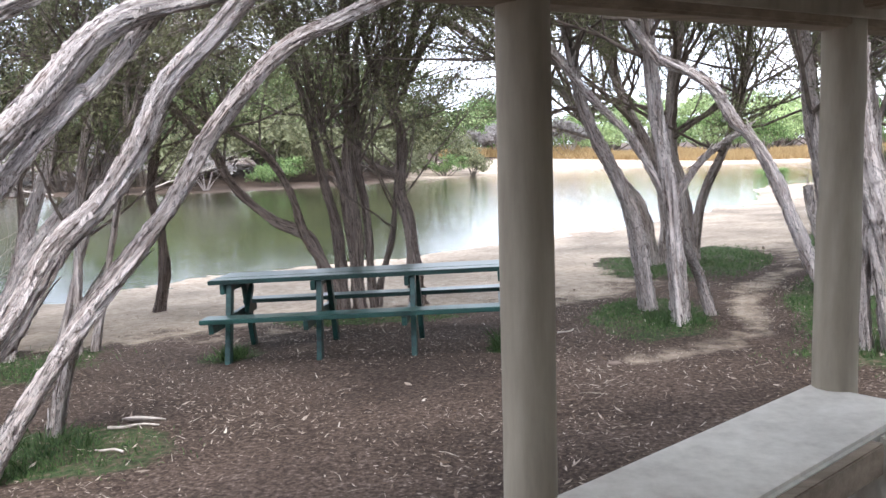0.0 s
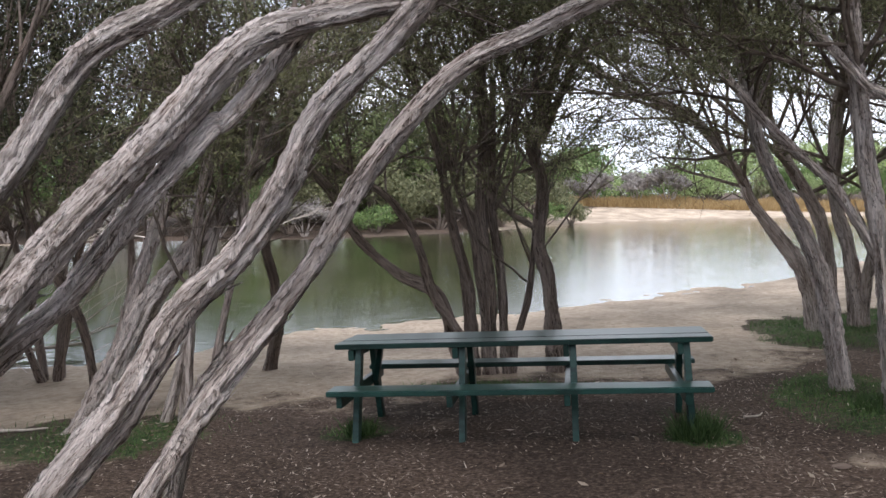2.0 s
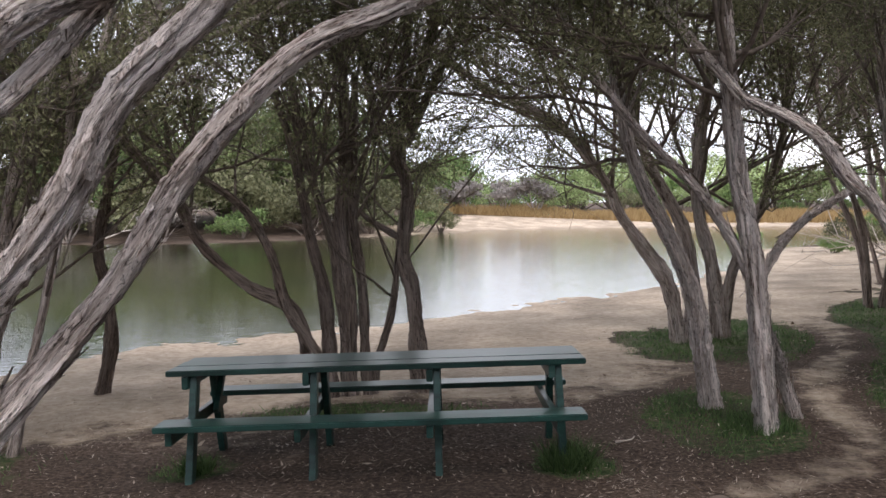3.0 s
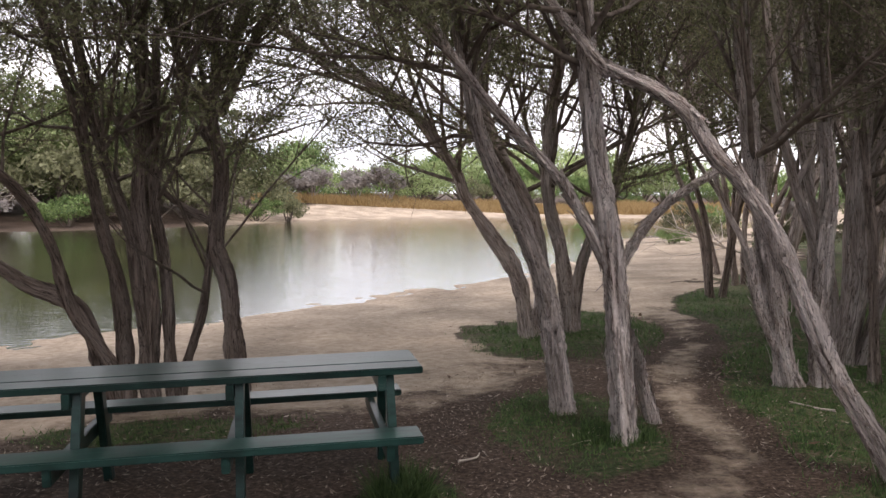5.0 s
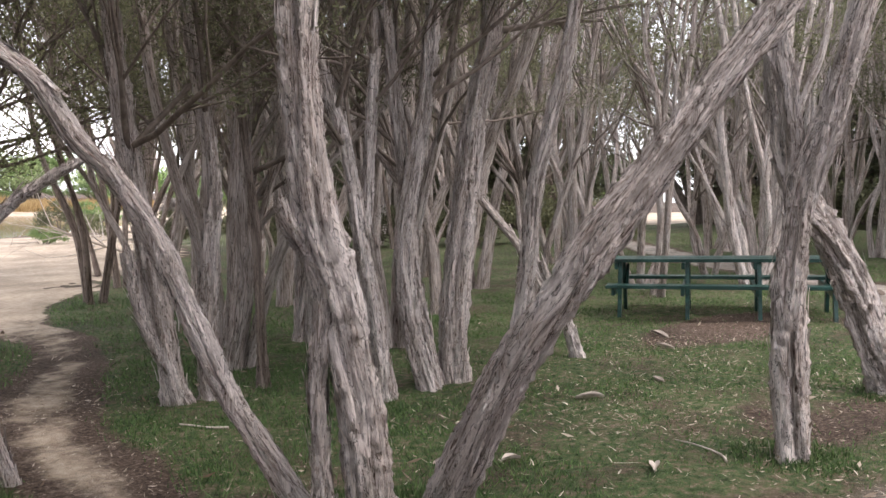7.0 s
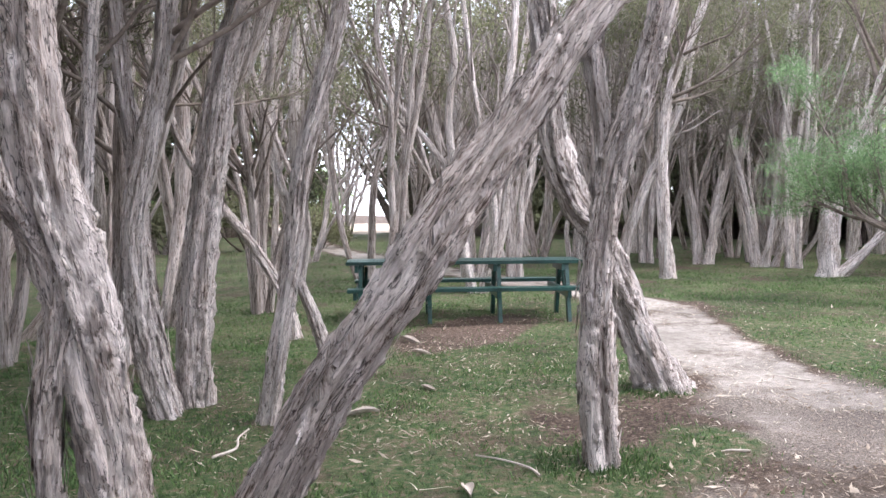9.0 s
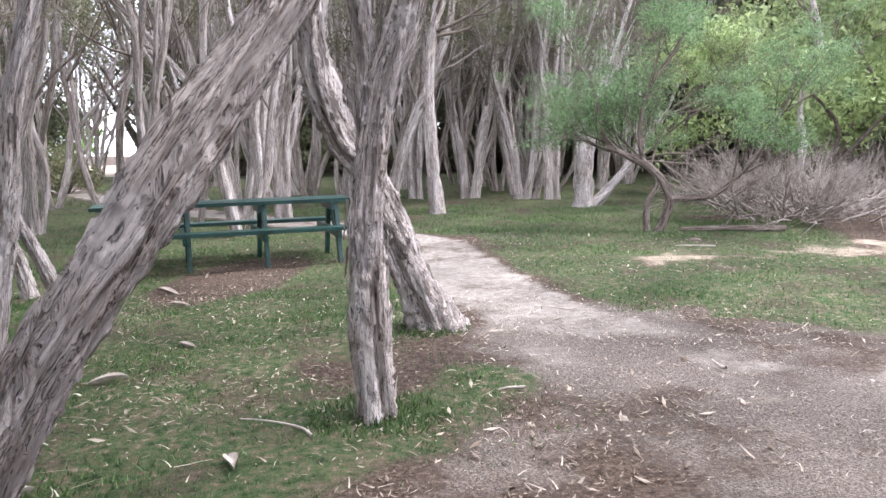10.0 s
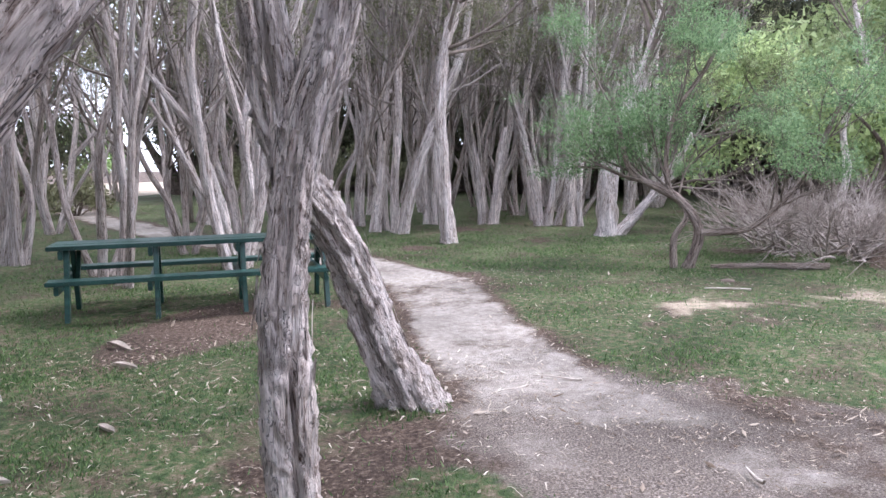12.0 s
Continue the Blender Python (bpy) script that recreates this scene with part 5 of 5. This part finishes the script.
for x, y, s in [(0.2, 82, 1.0), (3.2, 83, 1.1), (-5.5, 82.5, 0.8), (-24, 47.5, 0.9), (-30, 46.8, 0.8), (-36, 44.5, 0.9), (-19, 48.5, 0.7), (30, 44, 0.8), (24, 47, 0.6)]:
    copy_thing(grey, Matrix.Translation((x, y, ground_z(x, y))) @ pose(0, 0, 0, 0, 0, 40 * x) @ Matrix.Scale(s, 4))

for i in range(22):
    a = radians(66 + i * 1.9)
    d = 33 + 6 * ((i * 7) % 5) / 4
    put_far(3, 2.7 + d * math.sin(a), 5.8 + d * math.cos(a), 0.75 + 0.1 * (i % 4), i * 50)
for i in range(9):
    a = radians(28 + i * 3.4)
    put_far(3, 1.0 + 27 * math.sin(a) + (i % 3), 5 + 27 * math.cos(a), 0.6 + 0.08 * (i % 4), i * 63)

# tall rounded trees on the far left shore
shore = bush("shore_tree", 231, 9.0, 9.0, LEAF_SHORE, "tall rounded dark green tree across the pond", 0.24, 230, 46, 18, "tall trees across the pond", spread=0.16)
for i, (x, y, s) in enumerate([(-10.5, 68, 0.95), (-14, 64, 1.15), (-18.5, 62, 1.05), (-24, 60, 1.2), (-30, 58, 1.1), (-36, 55, 1.2), (-43, 51, 1.15), (-20, 70, 1.3), (-33, 66, 1.3)]):
    m = Matrix.Translation((x, y, ground_z(x, y) - 0.2)) @ pose(0, 0, 0, 0, 0, i * 83) @ Matrix.Scale(s, 4)
    if i == 0:
        shore.matrix_basis = m
    else:
        copy_thing(shore, m)

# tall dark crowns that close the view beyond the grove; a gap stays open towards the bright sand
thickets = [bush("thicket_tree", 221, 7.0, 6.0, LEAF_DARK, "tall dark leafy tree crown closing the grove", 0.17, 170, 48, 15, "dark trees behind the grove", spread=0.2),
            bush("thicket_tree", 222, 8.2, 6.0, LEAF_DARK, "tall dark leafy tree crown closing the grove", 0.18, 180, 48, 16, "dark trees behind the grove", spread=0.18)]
rngt = np.random.default_rng(52)
stood = set()
for i in range(40):
    bearing = 33 + i * 2.05
    if 55 < bearing < 63:
        continue
    a, d = radians(bearing), (29 if bearing > 84 else 36) + rngt.uniform(0, 8)
    x, y, k = 2.7 + d * math.sin(a), 5.8 + d * math.cos(a), i % 2
    m = Matrix.Translation((x, y, ground_z(x, y) - 0.1)) @ pose(0, 0, 0, 0, 0, rngt.uniform(0, 360)) @ Matrix.Scale(rngt.uniform(0.85, 1.2), 4)
    if k in stood:
        copy_thing(thickets[k], m)
    else:
        stood.add(k)
        thickets[k].matrix_basis = m

# the small bush tree beside the path and the heap of dead brush next to it
BZ = ground_z(14.2, 4.4)
tree("small_bush_tree", 41, [([(14.42, 4.34, BZ), (14.41, 4.2, BZ + 0.5), (14.44, 4.49, BZ + 0.95), (14.55, 5.1, BZ + 1.3), (14.5, 5.3, BZ + 1.9)], 0.085, 0.035, True),
                             ([(14.4, 4.2, BZ + 0.5), (14.37, 3.9, BZ + 0.52), (14.33, 3.5, BZ + 0.62), (14.2, 3.0, BZ + 1.2), (14.1, 2.7, BZ + 1.9)], 0.06, 0.03, True),
                             ([(14.44, 4.5, BZ), (14.44, 4.52, BZ + 0.4), (14.43, 4.37, BZ + 0.75), (14.46, 4.64, BZ + 1.2), (14.4, 4.6, BZ + 2.0), (14.3, 4.2, BZ + 2.7)], 0.055, 0.03, True)],
     "small spreading tree with dark crooked stems and fresh green crown", limbs=9, limb_len=0.85, kids=(6, 5), leaf=(22, 0.05), leaf_mat=LEAF_BUSH, bark=BARK_DARK, pads=0.22, wide=0.8, from_frac=0.35, segs=12, step=0.06, carry=0.5, spread=0.11, leaf_above=1.25, category="small tree")


def brush_heap(x, y, spread, count, seed):
    """Dead limbs thrown together, each a branch of its own."""
    rng = np.random.default_rng(seed)
    ob = new("brush_heap")
    ob.location = (x, y, ground_z(x, y))
    tagged(ob, "tangled heap of dead grey-brown branches on the ground", "brush heap")
    for _ in range(count):
        bd, tips = Build(), []
        a = rng.uniform(0, 6.28)
        start = np.array([math.cos(a), math.sin(a), 0]) * spread * rng.uniform(0, 0.8) + np.array([0, 0, rng.uniform(0.02, 0.3)])
        b2 = a + rng.normal(0, 1.2)
        way = np.array([math.cos(b2), math.sin(b2), rng.uniform(0.15, 0.9)])
        grow(bd, tips, rng, start, way, rng.uniform(0.5, 1.0), 0.02, 2, (7, 6), 0.0, 5)
        child("branch", bd.mesh("branch", DEAD_TWIG), ob)


brush_heap(15.6, 2.2, 1.6, 120, 5)
brush_heap(17.6, 0.2, 1.7, 20, 6)
near_kinds = bush("bush", 211, 3.0, 3.4, LEAF_YELLOW, "bright yellow-green leafy bush behind the brush heap", 0.12, 110, 46, 9, "leafy bushes")
near_kinds.matrix_basis = Matrix.Translation((21, 0.5, ground_z(21, 0.5))) @ Matrix.Scale(1.3, 4)
for x, y, s in [(24, -1.5, 1.5), (20, -3, 1.3), (28, -3, 1.6), (33, -1, 1.6), (30, -8, 2.0), (17.5, -5.5, 1.2)]:
    copy_thing(near_kinds, Matrix.Translation((x, y, ground_z(x, y))) @ pose(0, 0, 0, 0, 0, x * 70) @ Matrix.Scale(s, 4))
tree("white_trunk_tree", 42, [([(19.4, 1.2, ground_z(19.4, 1.2)), (19.5, 0.9, 1.6), (19.5, 1.0, 2.6), (19.4, 0.7, 3.6), (19.6, 0.9, 4.8)], 0.1, 0.05, True)], "slim tree with a pale trunk and light green leaves", limbs=10, leaf=(7, 0.1), leaf_mat=LEAF_YELLOW, segs=10, step=0.1, from_frac=0.45)


# ---- ground cover ----
def scatter(seed, n, x0, x1, y0, y1):
    rng = np.random.default_rng(seed)
    return rng, rng.uniform(x0, x1, n), rng.uniform(y0, y1, n)


def grass_cover():
    bd = Build()
    for seed, n, bounds, size in [(1, 150000, (1.0, 9.5, 4.5, 12.5), 0.024), (2, 60000, (-7, 1, 4.5, 12), 0.026), (3, 120000, (8, 19, 1.5, 14), 0.03), (4, 40000, (1, 9, 12, 20), 0.045), (5, 30000, (14, 30, 3, 22), 0.05)]:
        rng, x, y = scatter(seed, n, *bounds)
        g, s, _ = covers(x, y)
        keep = rng.uniform(0, 1, n) < np.clip(g * 1.3 - 0.35, 0, 0.9) * (0.3 + 0.65 * smooth(-0.5, 0.6, np.sin(2.1 * x + 0.7 * y) * np.sin(1.7 * y - 0.9 * x) + 0.4 * np.sin(5.3 * x + 4.1 * y))) + 0.05 * (s < 0.2) * (g > 0.02)
        x, y = x[keep], y[keep]
        z = land(x, y)
        k = len(x)
        a, h = rng.uniform(0, 6.28, k), size * rng.uniform(0.4, 1.5, k)
        lean = rng.normal(0, 0.7, (k, 2)) * h[:, None]
        w = 0.0035 + 0.05 * h
        v = np.stack([np.stack([x - np.cos(a) * w, y - np.sin(a) * w, z - 0.005], -1), np.stack([x + np.cos(a) * w, y + np.sin(a) * w, z - 0.005], -1), np.stack([x + lean[:, 0], y + lean[:, 1], z + h], -1)], 1)
        bd.add(v.reshape(-1, 3), np.arange(3 * k).reshape(-1, 3))
    for cx, cy, rx, ry in ISLANDS + [(4.0, 11.2, 1.6, 2.0), (3.9, 8.6, 1.0, 1.0)]:
        n = int(5200 * rx * ry)
        rng = np.random.default_rng(int(100 * (cx + 20)))
        a, d = rng.uniform(0, 6.28, n), 1.15 * np.sqrt(rng.uniform(0, 1, n))
        x, y = cx + np.cos(a) * d * rx, cy + np.sin(a) * d * ry
        keep = rng.uniform(0, 1, n) < covers(x, y)[0] ** 1.5 * (0.55 + 0.6 * fbm(x, y, 1.6, 14))
        x, y = x[keep], y[keep]
        z, k = land(x, y), len(x)
        b, h = rng.uniform(0, 6.28, k), rng.uniform(0.02, 0.065, k)
        lean, w = rng.normal(0, 0.6, (k, 2)) * h[:, None], 0.005
        v = np.stack([np.stack([x - np.cos(b) * w, y - np.sin(b) * w, z - 0.005], -1), np.stack([x + np.cos(b) * w, y + np.sin(b) * w, z - 0.005], -1), np.stack([x + lean[:, 0], y + lean[:, 1], z + h], -1)], 1)
        bd.add(v.reshape(-1, 3), np.arange(3 * k).reshape(-1, 3))
    tagged(new("grass", bd.mesh("grass", GRASS, False)), "short patchy green turf under the trees", "grass", kind="stuff")


def tufts():
    """Taller grass against table legs and trunk feet."""
    bd = Build()
    rng = np.random.default_rng(12)
    for cx, cy, r, n, h in [(0.5, 8.72, 0.17, 900, 0.2), (-2.15, 8.75, 0.12, 250, 0.13), (5.85, 6.84, 0.38, 700, 0.05), (7.9, 6.85, 0.32, 500, 0.045), (2.1, 9.8, 0.3, 700, 0.1), (3.5, 8.2, 0.4, 700, 0.09), (3.86, 7.9, 0.3, 500, 0.09), (-2.4, 5.9, 0.4, 700, 0.1)]:
        a, d = rng.uniform(0, 6.28, n), r * np.sqrt(rng.uniform(0, 1, n))
        x, y = cx + np.cos(a) * d, cy + np.sin(a) * d
        z = land(x, y)
        hh = h * rng.uniform(0.4, 1.2, n)
        b, w = rng.uniform(0, 6.28, n), 0.006
        lean = rng.normal(0, 0.5, (n, 2)) * hh[:, None]
        v = np.stack([np.stack([x - np.cos(b) * w, y - np.sin(b) * w, z - 0.01], -1), np.stack([x + np.cos(b) * w, y + np.sin(b) * w, z - 0.01], -1), np.stack([x + lean[:, 0], y + lean[:, 1], z + hh], -1)], 1)
        bd.add(v.reshape(-1, 3), np.arange(3 * n).reshape(-1, 3))
    tagged(new("grass_tufts", bd.mesh("grass_tufts", GRASS, False)), "taller grass tufts at table legs and tree feet", "grass", kind="stuff")


def litter_cover():
    bd = Build()
    for seed, n, bounds, size in [(21, 55000, (-5, 9, 3.6, 12.5), 0.028), (22, 26000, (4, 14, 2, 10), 0.03), (23, 3000, (-6, 6, 11, 18), 0.05)]:
        rng, x, y = scatter(seed, n, *bounds)
        dens = 0.5 + 0.5 * np.sin(x * 1.9 + 1.1 * y) * np.sin(1.4 * y - 0.6 * x)
        g, s, gr = covers(x, y)
        keep = (rng.uniform(0, 1, n) < dens * (1 - 0.7 * (s > 0.6)) * (1 - 0.72 * g)) & (land(x, y) > WATER + 0.05)
        x, y = x[keep], y[keep]
        z = land(x, y) + 0.012 + 0.03 * (g[keep] > 0.5)
        k = len(x)
        a, s = rng.uniform(0, 6.28, k), size * rng.uniform(0.4, 1.6, k) * (1 + 1.3 * (rng.uniform(0, 1, k) > 0.96))
        d = np.stack([np.cos(a), np.sin(a), rng.normal(0, 0.25, k)], -1) * s[:, None]
        w = np.stack([-np.sin(a), np.cos(a), rng.normal(0, 0.3, k)], -1) * (s * rng.uniform(0.1, 0.35, k))[:, None]
        c = np.stack([x, y, z], -1)
        v = np.stack([c - d * 0.5, c + w * 0.5, c + d * 0.5 + np.array([0, 0, 0.006]), c - w * 0.5], 1)
        bd.add(v.reshape(-1, 3), np.arange(4 * k).reshape(-1, 4))
    tagged(new("leaf_litter", bd.mesh("leaf_litter", LITTER, False)), "dry leaves, bark flakes and twigs scattered on the earth", "leaf litter", kind="stuff")


def twig_cover():
    """Slim pale strips of bark and broken twigs, thickest under the trees."""
    bd = Build()
    for seed, n, bounds in [(61, 1700, (3.2, 9.6, 5.8, 9.4)), (62, 500, (-4, 3.2, 4.6, 10)), (63, 350, (5, 13, 2.5, 6.5)), (64, 500, (9, 17, 4, 12))]:
        rng, x, y = scatter(seed, n, *bounds)
        keep = rng.uniform(0, 1, n) < 0.25 + 0.75 * smooth(0.0, 0.5, fbm(x, y, 0.8, 21))
        for px, py in zip(x[keep], y[keep]):
            ln, a = rng.uniform(0.025, 0.09) * (2.4 if rng.uniform() > 0.96 else 1), rng.uniform(0, 6.28)
            bend = rng.normal(0, 0.25)
            w = rng.uniform(0.002, 0.005) * (2.4 if ln < 0.06 and rng.uniform() > 0.7 else 1)
            rows = []
            for t in (0, 0.35, 0.7, 1):
                cx, cy = px + math.cos(a + bend * t) * ln * t, py + math.sin(a + bend * t) * ln * t
                z = ground_z(cx, cy) if t == 0 else z
                for sgn in (-1, 1):
                    rows.append((cx - sgn * math.sin(a) * w * (1.1 - 0.8 * t), cy + sgn * math.cos(a) * w * (1.1 - 0.8 * t), z + 0.018 + 0.01 * math.sin(3 * t + px)))
            bd.add(rows, [[2 * q, 2 * q + 1, 2 * q + 3, 2 * q + 2] for q in range(3)])
    tagged(new("twig_litter", bd.mesh("twig_litter", TWIG_LITTER, False)), "pale broken twigs and bark strips strewn on grass and earth", "twig litter", kind="stuff")


def reeds():
    """The band of dry grass behind the far sand."""
    bd = Build()
    rng, x, y = scatter(41, 22000, -9, 40, 80.0, 85)
    z = land(x, y)
    k = len(x)
    h = 0.8 * rng.uniform(0.5, 1.3, k) * (0.75 + 0.6 * fbm(x, y, 0.3, 2))
    lean = rng.normal(0, 0.25, (k, 2))
    v = np.stack([np.stack([x - 0.05, y, z], -1), np.stack([x + 0.05, y, z], -1), np.stack([x + lean[:, 0], y + lean[:, 1], z + h], -1)], 1)
    bd.add(v.reshape(-1, 3), np.arange(3 * k).reshape(-1, 3))
    tagged(new("dry_grass", bd.mesh("dry_grass", DRY_GRASS, False)), "band of dry straw-coloured grass on the far bank", "dry grass", kind="stuff")


grass_cover()
tufts()
litter_cover()
twig_cover()
reeds()


# ---- small things ----
def stick(name, x, y, length, radius, turn, seed, mat, label, lift=0.0):
    rng = np.random.default_rng(seed)
    bd = Build()
    pts = [np.array([t * length, rng.normal(0, 0.05) * length, radius * 0.8 + abs(rng.normal(0, 0.008))]) for t in (-0.5, -0.2, 0.15, 0.5)]
    line, place = spline(pts, 0.03)
    tube(bd, line, radius * (1.1 - 0.5 * place), 8, 0.15, rng)
    ob = new(name, bd.mesh(name, mat))
    ob.matrix_basis = slope_pose(x, y, turn) @ Matrix.Translation((0, 0, lift))
    return tagged(ob, label, "stick" if name == "fallen_stick" else "bark piece")


for i, (x, y, ln, r, turn) in enumerate([(6.9, 4.9, 0.2, 0.012, 15), (6.3, 6.15, 0.16, 0.011, 100), (5.6, 7.3, 0.5, 0.008, 60), (8.6, 5.9, 0.35, 0.008, 80), (8.3, 6.2, 0.3, 0.007, 130), (-2.0, 6.5, 0.34, 0.012, 20), (-1.9, 6.0, 0.22, 0.009, 160), (-5.3, 8.6, 0.5, 0.016, 10), (5.4, 9.0, 0.6, 0.01, 20), (6.4, 10.6, 0.7, 0.011, 50), (6.2, 10.9, 0.5, 0.009, 70), (12.6, 4.1, 0.5, 0.012, 80), (3.9, 10.3, 0.4, 0.01, 120), (1.0, 9.4, 0.22, 0.01, 40)]):
    stick("fallen_stick", x, y, ln, r, turn, 300 + i, BONE, "pale dry stick lying on the ground", 0.005)


def bark_flake(x, y, length, width, turn, seed):
    rng = np.random.default_rng(seed)
    bd = Build()
    a, b = np.meshgrid(np.linspace(-0.5, 0.5, 7), np.linspace(-1, 1, 5), indexing="ij")
    shape = width * (1 - 3.7 * a * a + 0.12 * np.sin(9 * a + seed)) * 0.5
    top = np.stack([a * length, b * shape, 0.012 + 0.5 * width * b * b * (1 - 3 * a * a) + 0.06 * length * np.sin(3 * a + seed)], -1)
    low = top - np.array([0, 0, 0.006])
    nr, nc = a.shape
    i, j = np.meshgrid(np.arange(nr - 1), np.arange(nc - 1), indexing="ij")
    q = np.stack([i * nc + j, (i + 1) * nc + j, (i + 1) * nc + j + 1, i * nc + j + 1], -1).reshape(-1, 4)
    bd.add(top.reshape(-1, 3), q, rng.normal(0, 1, 3) + top.reshape(-1, 3))
    bd.add(low.reshape(-1, 3), q[:, ::-1], low.reshape(-1, 3))
    ob = new("bark_piece", bd.mesh("bark_piece", BONE))
    ob.matrix_basis = slope_pose(x, y, turn) @ Matrix.Translation((0, 0, 0.01))
    tagged(ob, "curled piece of shed bark on the ground", "bark piece", "shed bark pieces")


for i, (x, y, ln, w, turn) in enumerate([(9.2, 9.6, 0.3, 0.08, 70), (3.0, 7.85, 0.18, 0.04, 150), (5.1, 7.35, 0.2, 0.06, 30), (6.3, 8.6, 0.24, 0.07, 110), (-2.0, 6.65, 0.3, 0.06, 10), (7.2, 8.5, 0.18, 0.05, 60), (8.6, 9.2, 0.2, 0.06, 95), (4.7, 8.1, 0.16, 0.05, 170)]):
    bark_flake(x, y, ln, w, turn, i)


def cut_log(x, y, length, radius, turn):
    ob = new("cut_log")
    tagged(ob, "short sawn log lying at the edge of the turf", "log")
    ob.matrix_basis = slope_pose(x, y, turn)
    rng = np.random.default_rng(9)
    bd = Build()
    line = np.linspace((-length / 2, 0, radius * 0.9), (length / 2, 0, radius * 0.9), 14)
    tube(bd, line, np.full(14, radius), 22, 0.07, rng)
    child("log", bd.mesh("log", BARK_DARK), ob)
    for s in (-1, 1):
        bm = bmesh.new()
        bmesh.ops.create_cone(bm, cap_ends=True, segments=20, radius1=radius * 0.93, radius2=radius * 0.9, depth=0.02, matrix=Matrix.Translation((s * (length / 2 + 0.004), 0, radius * 0.9)) @ Matrix.Rotation(radians(90), 4, "Y"))
        part("cut_face", bm, WOOD_CUT, ob, "sawn pale end grain")


cut_log(9.85, 2.55, 0.42, 0.11, 75)


def dead_branch(x, y, turn, seed, size):
    ob = new("dead_branch")
    tagged(ob, "bleached fallen branch spread on the sandy bank", "branch", "bleached fallen branches")
    ob.matrix_basis = slope_pose(x, y, turn)
    rng = np.random.default_rng(seed)
    bd, tips = Build(), []
    grow(bd, tips, rng, (0, 0, 0.1), (1, 0.2, 0.15), size, 0.05, 2, (6, 4), 0.05, 6)
    child("branchwork", bd.mesh("branchwork", BONE), ob)


for x, y, turn, seed, size in [(11.5, 27.5, 10, 1, 3.0), (13.0, 29, 160, 2, 3.2), (12, 31, 60, 3, 2.6), (-22, 46.8, 0, 4, 4), (-27, 46, 180, 5, 4), (-33, 45, 20, 6, 4), (-9.5, 12.2, 10, 7, 1.8)]:
    dead_branch(x, y, turn, seed, size)

stick("fallen_stick", 14.3, 3.3, 1.5, 0.05, 95, 331, BARK_DARK, "dark fallen limb lying under the brush heap")


def flat_stone(x, y, size, turn):
    bm = bmesh.new()
    bmesh.ops.create_icosphere(bm, subdivisions=3, radius=1.0)
    for v in bm.verts:
        v.co *= 1 + 0.16 * noise.noise(v.co * 1.7 + Vector((x, y, 0)))
        v.co = Vector((v.co.x * size, v.co.y * size * 0.6, v.co.z * size * 0.35))
    me = bpy.data.meshes.new("stone")
    bm.to_mesh(me)
    bm.free()
    me.materials.append(BARK_DARK)
    ob = new("stone", me)
    ob.matrix_basis = slope_pose(x, y, turn) @ Matrix.Translation((0, 0, size * 0.2))
    tagged(ob, "small dark stone at the edge of the path", "stone", "dark stones")


for x, y, s, a in [(14.3, 8.8, 0.13, 20), (13.2, 4.0, 0.08, 80), (1.35, 8.0, 0.06, 10)]:
    flat_stone(x, y, s, a)
